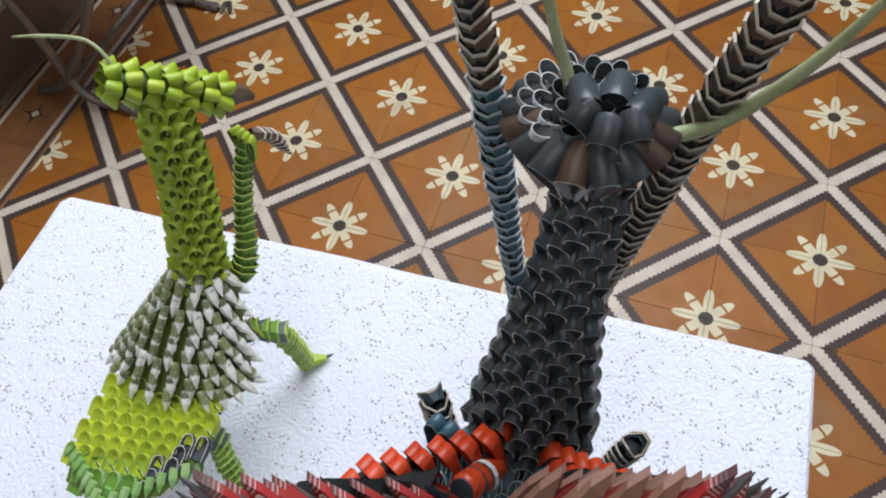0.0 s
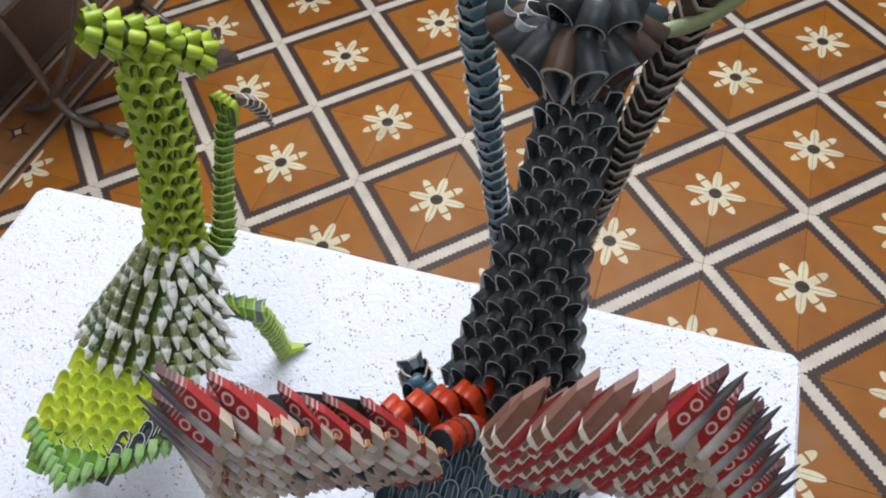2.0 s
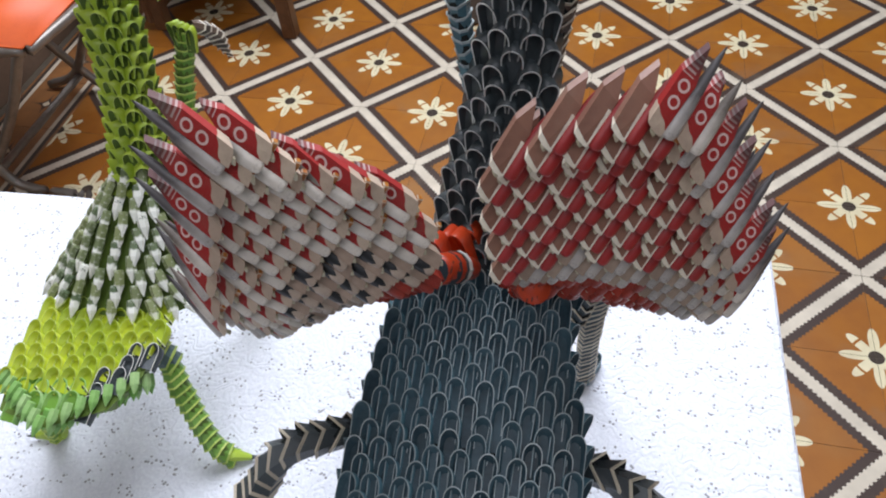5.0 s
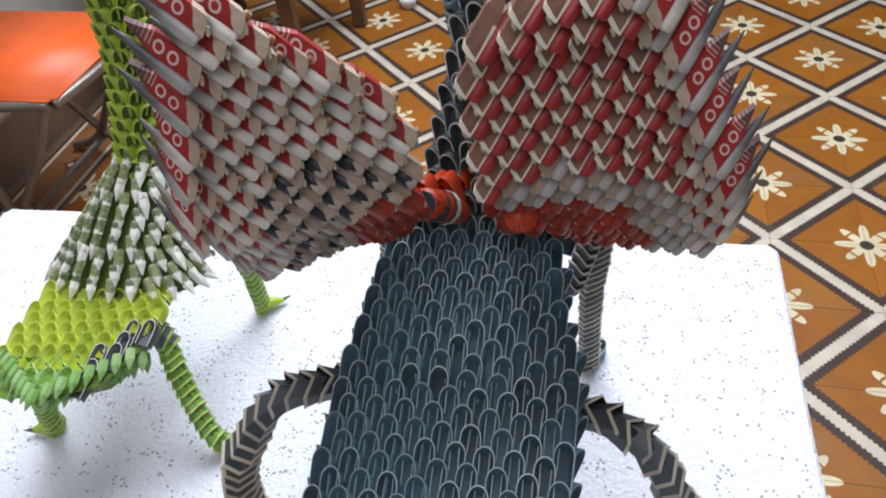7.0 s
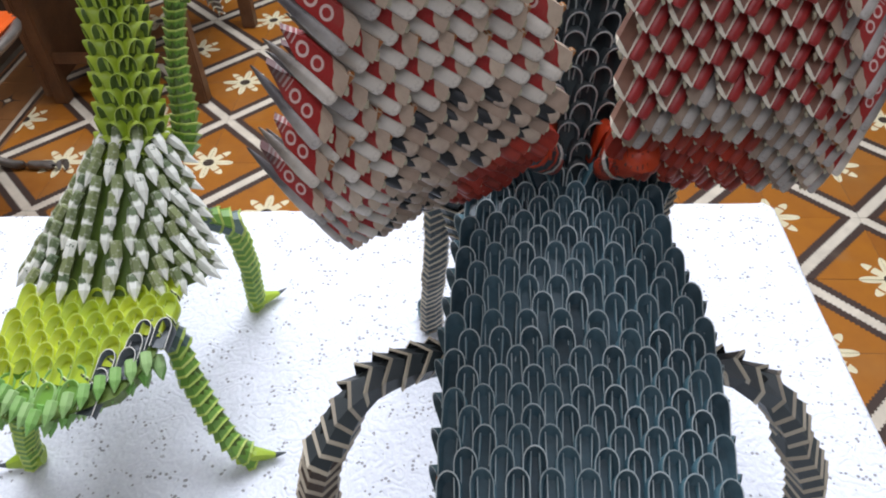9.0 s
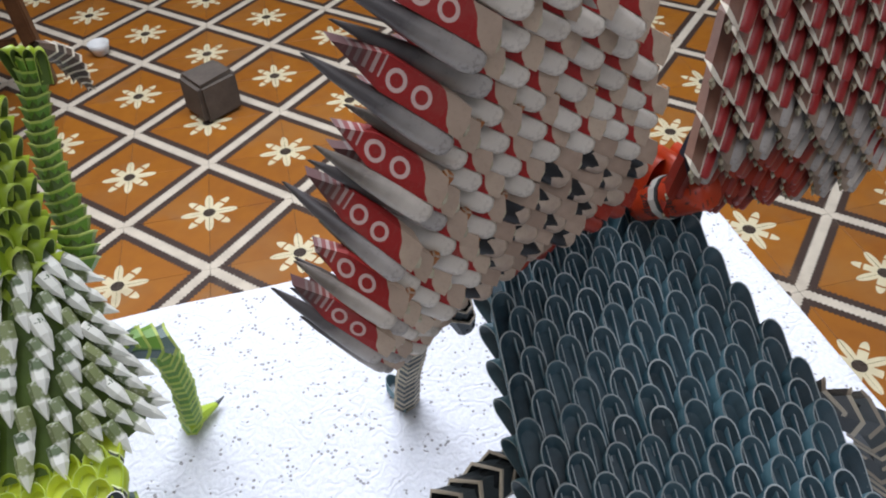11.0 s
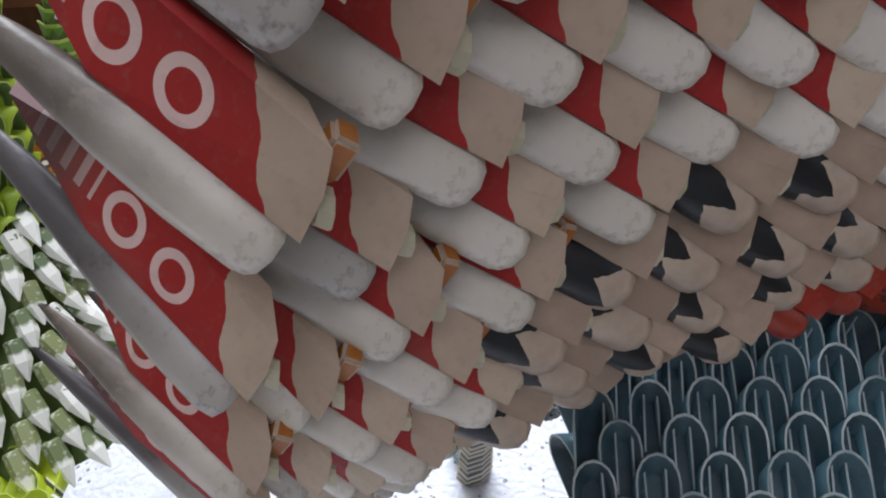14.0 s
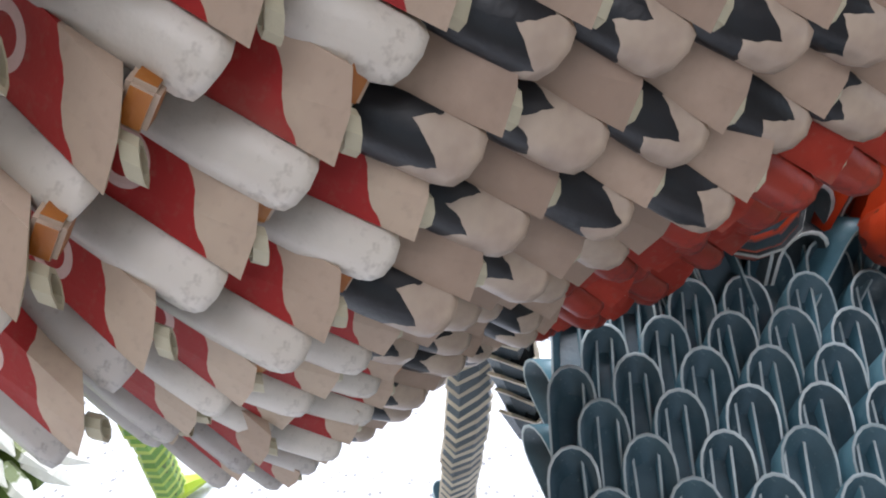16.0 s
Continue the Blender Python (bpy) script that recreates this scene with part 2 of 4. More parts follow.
def floor_tile():
    m = Mat("ochre_cement_tile", 0.32, 0.0, 0.35)
    x, y, z = m.xyz("World")
    u, v = (x + y) * 2.5, (x - y) * 2.5
    # distance to the nearest band in each direction, and the run along it
    fu, fv = ((u + 0.5).frac() - 0.5).abs(), ((v + 0.5).frac() - 0.5).abs()
    saw_v, saw_u = ((v * 27).frac() < 0.5) * 0.009, ((u * 27).frac() < 0.5) * 0.009
    wear = m.noise(16, 5)
    fine = m.noise(140, 4)
    edge = (fine - 0.5) * 0.012
    white = ((fu + saw_v + edge) < 0.046).max((fv + saw_u + edge) < 0.046)
    dark = ((fu - saw_v + edge) < 0.100).max((fv - saw_u + edge) < 0.100)
    pu, pv = u.frac() - 0.5, v.frac() - 0.5
    r = (pu * pu + pv * pv).pow(0.5)
    ang = pv.op('ARCTAN2', pu)
    c4 = (ang * 4.0 + 3.14159).cos()
    reach = c4.abs().pow(1.6) * 0.150 + 0.088
    petal = (r + edge * 0.6) < reach
    gap = (c4 < 0.0) * (r > 0.150) * (r < 0.168)
    petal = petal * gap.inv()
    heart = r < 0.052
    ochre = m.mix((wear * 0.8 + m.rand() * 0.35).step(0.3, 0.95), (0.36, 0.128, 0.012), (0.25, 0.082, 0.009))
    ochre = m.mix(m.noise(3.2, 4).step(0.5, 0.72) * 0.30, ochre, (0.28, 0.19, 0.09))
    c = m.mix(dark, ochre, (0.055, 0.034, 0.026))
    cream = m.mix(wear.step(0.35, 0.8), (0.66, 0.58, 0.46), (0.48, 0.42, 0.33))
    c = m.mix(white, c, cream)
    c = m.mix(petal, c, m.mix(wear.step(0.35, 0.8), (0.72, 0.64, 0.42), (0.56, 0.48, 0.30)))
    c = m.mix(heart, c, (0.05, 0.035, 0.025))
    c = m.mix(m.noise(7, 6).step(0.60, 0.78) * 0.40, c, (0.20, 0.15, 0.10))
    m.color(c)
    m.rough((wear * 0.30) + 0.34)
    m.bump(fine, 0.08, 0.0008)
    return m.m


def border_tile():
    m = Mat("brown_border_tile", 0.35)
    x, y, z = m.xyz("World")
    fx, fy = ((x + 0.6) * 5.0).frac() - 0.5, (y * 5.0).frac() - 0.5
    wear = m.noise(16, 5)
    c = m.mix(wear.step(0.3, 0.8), (0.26, 0.11, 0.035), (0.15, 0.065, 0.025))
    rail = (fx.abs() > 0.34) * (fx.abs() < 0.40)
    c = m.mix(rail, c, (0.50, 0.42, 0.32))
    c = m.mix((fx.abs() > 0.40) * (fx.abs() < 0.46), c, (0.05, 0.032, 0.025))
    star = (fx.abs() * fy.abs() * 60 + fx.abs() + fy.abs()) < 0.24
    c = m.mix(star, c, (0.05, 0.03, 0.025))
    c = m.mix((fx.abs() + fy.abs()) < 0.06, c, (0.55, 0.45, 0.32))
    m.color(c)
    m.bump(wear, 0.1, 0.001)
    return m.m


def plain(name, a, b, scale=20, rough=0.6, metal=0.0, bump=0.2, dist=0.002):
    m = Mat(name, rough, metal)
    n1, n2 = m.noise(scale, 5), m.noise(scale * 9, 4)
    c = m.mix((n1 * 0.75 + n2 * 0.35).step(0.35, 0.8), a, b)
    m.color(c)
    m.bump(n2, bump, dist)
    return m.m


def lace():
    m = Mat("white_lace_cloth", 0.85, 0.0, 0.2)
    w = m.noise(40, 2)
    scroll = ((w * 9).frac() - 0.5).abs() * 2.0
    holes = m.voronoi(270)
    pit = (holes < 0.30) * (m.noise(75, 2) > 0.55)
    c = m.mix((m.noise(420, 3)).step(0.3, 0.7), (0.75, 0.765, 0.81), (0.65, 0.665, 0.72))
    c = m.mix(scroll.step(0.72, 0.95) * 0.14, c, (0.44, 0.45, 0.50))
    c = m.mix(pit * 0.8, c, (0.20, 0.19, 0.19))
    m.color(c)
    m.bump(scroll.step(0.15, 0.75) + m.noise(300, 2) * 1.2 + holes.step(0.0, 0.4) * 0.8, 0.42, 0.0011)
    return m.m


TILE, BORDER, LACE = floor_tile(), border_tile(), lace()
GROUT = plain("dark_grout", (0.10, 0.075, 0.05), (0.06, 0.045, 0.03), 40, 0.9)
PLASTER = plain("stained_plaster", (0.42, 0.40, 0.36), (0.30, 0.27, 0.23), 2.5, 0.8)
SKIRT = plain("brown_skirting", (0.16, 0.10, 0.065), (0.09, 0.055, 0.035), 8, 0.6)
CEIL = plain("ceiling_white", (0.60, 0.58, 0.54), (0.50, 0.48, 0.45), 3, 0.9)
WOOD = plain("dark_wood", (0.17, 0.075, 0.03), (0.07, 0.03, 0.014), 14, 0.45)
STEEL = plain("worn_tube_steel", (0.30, 0.27, 0.24), (0.18, 0.16, 0.14), 30, 0.35, 0.7, 0.1)
VINYL = plain("orange_vinyl", (0.80, 0.13, 0.02), (0.68, 0.10, 0.015), 18, 0.42, 0, 0.1, 0.0006)
STONE = plain("brown_grey_block", (0.13, 0.105, 0.085), (0.075, 0.06, 0.05), 22, 0.85)
STEM = plain("pale_green_stem", (0.42, 0.45, 0.26), (0.22, 0.28, 0.10), 60, 0.5)
PLASTIC_WHITE = plain("white_plastic", (0.75, 0.75, 0.73), (0.62, 0.62, 0.60), 20, 0.4)
RUBBER = plain("grey_rubber", (0.12, 0.11, 0.10), (0.07, 0.065, 0.06), 40, 0.7)


# ---- building ----
def mesh_of(name, bm, mats, smooth=False):
    bmesh.ops.recalc_face_normals(bm, faces=bm.faces[:])
    me = bpy.data.meshes.new(name)
    bm.to_mesh(me)
    bm.free()
    for m in mats:
        me.materials.append(m)
    if smooth:
        for p in me.polygons:
            p.use_smooth = True
    return me


def part(name, bm, mats, parent=None, label="", base=None, smooth=False):
    ob = new(name, mesh_of(name, bm, mats if isinstance(mats, (list, tuple)) else [mats], smooth))
    if parent:
        ob.parent = parent
        if base is not None:
            ob.matrix_parent_inverse = Matrix.Translation(base).inverted()
    if label:
        ob["label"] = label
    return ob


def thing(name, base, label, category, group=""):
    e = new(name)
    e.empty_display_size = 0.05
    e.location = base
    return tagged(e, label, category, group)


def piece(name, me, parent, loc, tip, normal, s=(1, 1, 1)):
    """A folded unit: y along its tip, z along the normal."""
    y = Vector(tip).normalized()
    z = Vector(normal)
    z = (z - y * z.dot(y)).normalized()
    x = y.cross(z)
    m = Matrix((x, y, z)).transposed().to_4x4()
    ob = new(name, me)
    ob.parent = parent
    ob.matrix_basis = Matrix.Translation(loc) @ m @ Matrix.Diagonal((*s, 1))
    return ob


def box(bm, cx, cy, cz, sx, sy, sz, bevel=0.0, mi=0):
    r = bmesh.ops.create_cube(bm, size=1, matrix=Matrix.Translation((cx, cy, cz)) @ Matrix.Diagonal((sx, sy, sz, 1)))
    fs = {f for v in r["verts"] for f in v.link_faces}
    for f in fs:
        f.material_index = mi
    if bevel:
        es = list({e for v in r["verts"] for e in v.link_edges})
        bmesh.ops.bevel(bm, geom=es, offset=bevel, segments=2, affect='EDGES', clamp_overlap=True)
    return bm


def spline(pts, step):
    """Points along a smooth line through pts, about step apart, with their tangents."""
    P = [Vector(p) for p in pts]
    P = [P[0] * 2 - P[1]] + P + [P[-1] * 2 - P[-2]]
    fine = []
    for i in range(1, len(P) - 2):
        a, b, c, d = P[i - 1:i + 3]
        for k in range(24):
            t = k / 24
            fine.append(0.5 * ((2 * b) + (c - a) * t + (2 * a - 5 * b + 4 * c - d) * t * t + (3 * b - a - 3 * c + d) * t ** 3))
    fine.append(P[-2])
    run, out = 0.0, []
    total = sum((fine[i + 1] - fine[i]).length for i in range(len(fine) - 1))
    n = max(2, round(total / step))
    want = [total * k / n for k in range(n + 1)]
    j = 0
    for i in range(len(fine) - 1):
        seg = fine[i + 1] - fine[i]
        while j < len(want) and run + seg.length >= want[j] - 1e-9:
            out.append((fine[i] + seg * ((want[j] - run) / max(seg.length, 1e-9)), seg.normalized(), want[j] / total))
            j += 1
        run += seg.length
    return out


def tube(bm, pts, radii, step=0.006, sides=10, flat=1.0, side=Vector((1, 0, 0)), mi=0):
    """A capped tube along a line; radii: a value at even stations; flat: depth over width."""
    rings, line = [], spline(pts, step)
    for p, t, f in line:
        x = (side - t * side.dot(t)).normalized()
        y = t.cross(x)
        k = f * (len(radii) - 1)
        i = min(int(k), len(radii) - 2)
        r = radii[i] + (radii[i + 1] - radii[i]) * (k - i)
        rings.append([bm.verts.new(p + x * (math.cos(a) * r) + y * (math.sin(a) * r * flat)) for a in (2 * math.pi * q / sides for q in range(sides))])
    for a, b in zip(rings, rings[1:]):
        for q in range(sides):
            bm.faces.new((a[q], a[(q + 1) % sides], b[(q + 1) % sides], b[q])).material_index = mi
    bm.faces.new(rings[0][::-1]).material_index = mi
    bm.faces.new(rings[-1]).material_index = mi
    return bm


# folded units
def arch_mesh(name, mats, w=0.0112, h=0.0205, lift=0.0070, seg=8, sink=0.0068, rim_in=0.86):
    """A tongue-shaped fold: a standing loop of paper round a sunk hollow. mats: outer, edge, hollow."""
    bm = bmesh.new()
    def ring(width, top, zed):
        pts = [(-width / 2, -0.002)]
        for k in range(seg + 1):
            a = math.pi - math.pi * k / seg
            pts.append((math.cos(a) * width / 2, top - width / 2 * 1.25 + math.sin(a) * width / 2 * 1.25))
        pts.append((width / 2, -0.002))
        return [bm.verts.new((x, y, zed(y))) for x, y in pts]
    up = lambda y: 0.0012 + lift * max(0.0, y) / h
    base = ring(w, h, lambda y: -0.0045)
    rim = ring(w * 0.96, h * 0.985, up)
    inner = ring(w * rim_in, h * (0.955 - (0.86 - rim_in) * 0.5), up)
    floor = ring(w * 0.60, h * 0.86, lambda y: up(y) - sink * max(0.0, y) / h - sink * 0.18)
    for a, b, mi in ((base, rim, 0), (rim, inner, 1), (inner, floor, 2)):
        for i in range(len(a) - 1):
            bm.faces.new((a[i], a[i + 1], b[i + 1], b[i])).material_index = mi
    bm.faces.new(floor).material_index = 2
    me = mesh_of(name, bm, mats, True)
    for p in me.polygons:
        p.use_smooth = len(p.vertices) == 4
    return me


def wing_mesh(name, face, spine, long=0.0, loop=True, tab=None, roll=1.0):
    """A folded wing unit: a flat printed face with a rolled spine beside it, open at the blunt end."""
    bm = bmesh.new()
    w, y0, y1 = 0.0128, -0.0118, 0.0145 + long
    # face: a thin folded wedge, raised and open at the blunt end
    top = [bm.verts.new(p) for p in ((-w * 0.34, y0 - 0.0040, 0.0122), (w * 0.02, y0 - 0.0034, 0.0114), (w * 0.27, y0 - 0.0022, 0.0098), (w * 0.22, y1 * 0.40, -0.0040), (-w * 0.16, y1, -0.0110), (-w * 0.40, y1 * 0.35, -0.0010))]
    bot = [bm.verts.new((v.co.x * 0.97, v.co.y + (0.0022 if i < 3 else 0.0003), v.co.z - (0.0064 if i < 3 else 0.0046))) for i, v in enumerate(top)]
    bm.faces.new(top).material_index = 0
    for i in range(2, 6):
        j = (i + 1) % 6
        bm.faces.new((top[i], bot[i], bot[j], top[j])).material_index = 0
    # underside near black, for the shade below the fold
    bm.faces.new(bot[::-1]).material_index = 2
    # the open mouth of the wedge: cut paper edges round a hollow, its depth coloured dark as shade
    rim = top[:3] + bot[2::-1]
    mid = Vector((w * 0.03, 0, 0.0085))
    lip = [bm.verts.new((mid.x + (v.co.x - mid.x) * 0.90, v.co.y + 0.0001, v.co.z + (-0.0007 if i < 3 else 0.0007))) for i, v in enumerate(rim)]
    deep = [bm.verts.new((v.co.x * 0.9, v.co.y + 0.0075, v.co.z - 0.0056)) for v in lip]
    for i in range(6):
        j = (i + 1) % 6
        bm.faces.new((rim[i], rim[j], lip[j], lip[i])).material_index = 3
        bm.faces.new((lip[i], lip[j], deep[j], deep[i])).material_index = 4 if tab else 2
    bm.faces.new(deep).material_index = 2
    # spine: a rolled edge beside the face, round at the blunt end and pinched at the tip
    rings = []
    for y, r in ((y0 - 0.0026, 0.0020), (y0 - 0.0024, 0.0029), (y0 - 0.001, 0.0033), (y0 + 0.006, 0.0034), (0.002, 0.0029), (y1 * 0.8, 0.0016), (y1 + 0.004, 0.0002)):
        zc = 0.0082 - (y - y0) * 0.56
        rings.append([bm.verts.new((-w * 0.60 + math.cos(a) * r * roll, y - math.cos(a) * 0.0008, zc + math.sin(a) * r * 1.1)) for a in (2 * math.pi * k / 10 for k in range(10))])
    for a, b in zip(rings, rings[1:]):
        for k in range(10):
            f = bm.faces.new((a[k], a[(k + 1) % 10], b[(k + 1) % 10], b[k]))
            f.material_index, f.smooth = 1, True
    bm.faces.new(rings[0][::-1]).material_index = 1
    if loop:
        # the flattened end of the inner fold
        c = Vector((-w * 0.16, y0 - 0.0056, 0.0092))
        ro = [c + Vector((math.cos(a) * 0.0021 + math.sin(a) * 0.0006, math.cos(a) * 0.0012, math.sin(a) * 0.0016)) for a in (2 * math.pi * k / 8 for k in range(8))]
        lo = [[bm.verts.new(c + (p - c) * s + Vector((0, dz, 0))) for p in ro] for s, dz in ((1, -0.0002), (1, 0.0016), (0.72, 0.0016), (0.72, -0.0002))]
        for a, b in zip(lo, lo[1:] + lo[:1]):
            for k in range(8):
                bm.faces.new((a[k], a[(k + 1) % 8], b[(k + 1) % 8], b[k])).material_index = 3
    if tab:
        # amber paper showing at the mouth
        box(bm, w * 0.16, y0 - 0.0034, 0.0072, 0.0044, 0.0030, 0.0036, 0.0005, 4)
    me = bpy.data.meshes.new(name)
    bmesh.ops.recalc_face_normals(bm, faces=bm.faces[:])
    bm.to_mesh(me)
    bm.free()
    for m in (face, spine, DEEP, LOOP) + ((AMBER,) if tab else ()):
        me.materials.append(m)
    return me


def cup_mesh(name, mats, sides=8, notch=0.22):
    """A ring-shaped link of a folded chain, one unit across: radius 1, length 1. mats: outside, edge, inside."""
    bm = bmesh.new()
    R = lambda r, z, sq=0.10: [bm.verts.new((math.cos(a) * r * (1 + sq * math.cos(2 * a)), math.sin(a) * r, z + (notch * math.cos(2 * a) if z > 0.5 else 0))) for a in (2 * math.pi * (k + 0.5) / sides for k in range(sides))]
    rings = [R(0.66, -0.35), R(0.98, 0.90), R(1.08, 1.08), R(0.94, 1.12), R(0.66, 0.35)]
    for i, (a, b) in enumerate(zip(rings, rings[1:])):
        for k in range(sides):
            bm.faces.new((a[k], a[(k + 1) % sides], b[(k + 1) % sides], b[k])).material_index = (0, 1, 1, 2)[i]
    bm.faces.new(rings[-1]).material_index = 2
    return mesh_of(name, bm, mats)


def spike_mesh(name, mat, n=6):
    """A pointed, rolled fold with a creased belly. y along the point."""
    bm = bmesh.new()
    rings = []
    for y, r in ((-0.0070, 0.0030), (-0.0064, 0.0036), (0.000, 0.0037), (0.004, 0.0036), (0.0085, 0.0020), (0.0130, 0.0003)):
        rings.append([bm.verts.new((math.cos(a) * r, y, math.sin(a) * r * 0.85 + 0.002)) for a in (2 * math.pi * k / n for k in range(n))])
    for a, b in zip(rings, rings[1:]):
        for k in range(n):
            bm.faces.new((a[k], a[(k + 1) % n], b[(k + 1) % n], b[k]))
    bm.faces.new(rings[0][::-1])
    return mesh_of(name, bm, [mat])


def chain(parent, me, pts, radii, pitch, flat=0.85, side=Vector((1, 0, 0)), jitter=0.0):
    """Links threaded along a line."""
    for i, (p, t, f) in enumerate(spline(pts, pitch)):
        k = f * (len(radii) - 1)
        j = min(int(k), len(radii) - 2)
        r = radii[j] + (radii[j + 1] - radii[j]) * (k - j)
        x = (side - t * side.dot(t)).normalized()
        m = Matrix((x, t.cross(x), t)).transposed().to_4x4()
        ob = new("paper_unit", me)
        ob.parent = parent
        ob.matrix_basis = Matrix.Translation(p) @ m @ pose(0, 0, 0, random.uniform(-jitter, jitter), random.uniform(-jitter, jitter), 0) @ Matrix.Diagonal((r, r * flat, pitch * 1.05, 1))


# ---- the room ----
def slab(name, x0, x1, y0, y1, z0, z1, mat, label, kind="structure"):
    return tagged(part(name, box(bmesh.new(), (x0 + x1) / 2, (y0 + y1) / 2, (z0 + z1) / 2, x1 - x0, y1 - y0, z1 - z0), mat), label, kind=kind)


X0, X1, Y0, Y1, H = -0.84, 4.0, -4.0, 4.4, 2.9
floor = slab("floor", X0 - 0.2, X1 + 0.2, Y0 - 0.2, Y1 + 0.2, -0.10, -0.0012, GROUT, "patterned ochre cement tile floor with flower motifs")
slab("wall_west", X0 - 0.2, X0, Y0 - 0.2, Y1 + 0.2, 0, H, PLASTER, "stained pale plaster wall beside the chair")
slab("wall_north", X0, X1, Y1, Y1 + 0.2, 0, H, PLASTER, "pale plaster wall at the far end")
bm = bmesh.new()
box(bm, (X0 - 0.2) / 2, Y0 - 0.1, H / 2, 0.2 - X0, 0.2, H)
box(bm, 3.0, Y0 - 0.1, H / 2, 2.0, 0.2, H)
box(bm, 1.0, Y0 - 0.1, 2.85, 2.0, 0.2, 0.1)
tagged(part("wall_south", bm, PLASTER), "unseen plaster wall with a doorway gap for the added fill", kind="structure")
bm = bmesh.new()
box(bm, X1 + 0.1, -3.3, H / 2, 0.2, 1.4, H)
box(bm, X1 + 0.1, 2.65, H / 2, 0.2, 3.5, H)
box(bm, X1 + 0.1, -0.85, 2.87, 0.2, 3.5, 0.06)
tagged(part("wall_east", bm, PLASTER), "plaster wall open to the patio", kind="structure")
bm = bmesh.new()
# the gap from y -3.0 to -1.6 is added for the fill lamp
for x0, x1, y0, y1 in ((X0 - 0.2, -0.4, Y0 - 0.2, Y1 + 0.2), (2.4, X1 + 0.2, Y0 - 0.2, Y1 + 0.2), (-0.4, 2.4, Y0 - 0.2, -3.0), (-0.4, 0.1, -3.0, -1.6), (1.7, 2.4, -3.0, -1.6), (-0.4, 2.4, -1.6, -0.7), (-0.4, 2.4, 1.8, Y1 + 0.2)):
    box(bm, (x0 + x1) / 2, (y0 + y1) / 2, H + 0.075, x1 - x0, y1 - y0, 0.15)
tagged(part("ceiling", bm, CEIL), "white painted ceiling with an open skylight and an opening added for fill", kind="structure")
slab("baseboard", X0, X0 + 0.018, Y0, Y1, 0, 0.16, SKIRT, "scuffed brown skirting along the wall")

# ---- table and cloth ----
TX0, TX1, TY0, TY1, TZ = 0.216, 0.994, -1.640, -0.850, 0.745
TABLE_TURN = pose(0.624, -1.239, 0, 0, 0, 2.4)
table = thing("table", (0.605, -1.245, 0), "square wooden table under a white lace cloth", "table")
part("tabletop", box(bmesh.new(), 0.605, -1.245, 0.727, 0.76, 0.77, 0.026, 0.004), WOOD, table, base=(0.605, -1.245, 0))
for sx in (-1, 1):
    for sy in (-1, 1):
        part("leg", box(bmesh.new(), 0.605 + sx * 0.33, -1.245 + sy * 0.33, 0.357, 0.05, 0.05, 0.714, 0.004), WOOD, table, base=(0.605, -1.245, 0))


def cloth():
    """A cloth lying on the top, rounded over the edge and hanging in soft folds."""
    bm = bmesh.new()
    rad, loops = 0.014, []
    def outline(s, z, wave):
        pts, q = [], 0
        for (cx, cy), a0 in (((TX1 - rad, TY1 - rad), 0), ((TX0 + rad, TY1 - rad), 90), ((TX0 + rad, TY0 + rad), 180), ((TX1 - rad, TY0 + rad), 270)):
            for k in range(9):
                a = radians(a0 + 90 * k / 8)
                pts.append((cx, cy, math.cos(a), math.sin(a)))
        out = []
        for n, p in enumerate(pts):
            out.append(p)
            if n % 9 == 8:
                nx = pts[(n + 1) % len(pts)]
                for k in range(1, 30):
                    t = k / 30
                    out.append((p[0] + (nx[0] - p[0]) * t, p[1] + (nx[1] - p[1]) * t, p[2], p[3]))
        vs = []
        for n, (cx, cy, dx, dy) in enumerate(out):
            o = rad + s + wave * (math.sin(n * 0.55) + 0.6 * math.sin(n * 0.23 + 1))
            vs.append(bm.verts.new((cx + dx * o, cy + dy * o, z + (0.0006 * math.sin(n * 1.3) if z < TZ else 0))))
        return vs
    for s, z, w in ((-0.010, TZ, 0), (-0.004, TZ - 0.001, 0.0004), (-0.001, TZ - 0.004, 0.0007), (0.001, TZ - 0.012, 0.0012), (0.002, TZ - 0.05, 0.002), (0.004, TZ - 0.12, 0.004), (0.006, TZ - 0.20, 0.006), (0.008, TZ - 0.26, 0.008)):
        loops.append(outline(s, z, w))
    for a, b in zip(loops, loops[1:]):
        for k in range(len(a)):
            bm.faces.new((a[k], a[(k + 1) % len(a)], b[(k + 1) % len(a)], b[k]))
    bm.faces.new(loops[0])
    return bm


cl = tagged(part("tablecloth", cloth(), LACE), "white lace tablecloth hanging over the table edge", "tablecloth")
md = cl.modifiers.new("thick", 'SOLIDIFY')
md.thickness, md.offset = 0.0015, -1
cl.matrix_basis = TABLE_TURN @ pose(-0.605, 1.245, 0)
table.matrix_basis = TABLE_TURN

# ---- the dark winged dragon ----
BASE = Vector((0.785, -1.08, TZ))
dragon = thing("paper_dragon", BASE, "dark teal folded-paper dragon with crimson and buff wings", "paper sculpture")

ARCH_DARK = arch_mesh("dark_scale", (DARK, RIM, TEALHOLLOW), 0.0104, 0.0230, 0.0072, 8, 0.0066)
ARCH_NECK = arch_mesh("neck_scale", (BLACKISH, NECK_RIM, BLACKISH), 0.0116, 0.0205, 0.0062, 8, 0.0055, 0.82)
CUP_DARK = cup_mesh("dark_link", (DARK, RIM, DEEP))
CUP_STRIPE = cup_mesh("striped_link", (STEELBLUE, CREAM, DEEP), 8, 0.55)
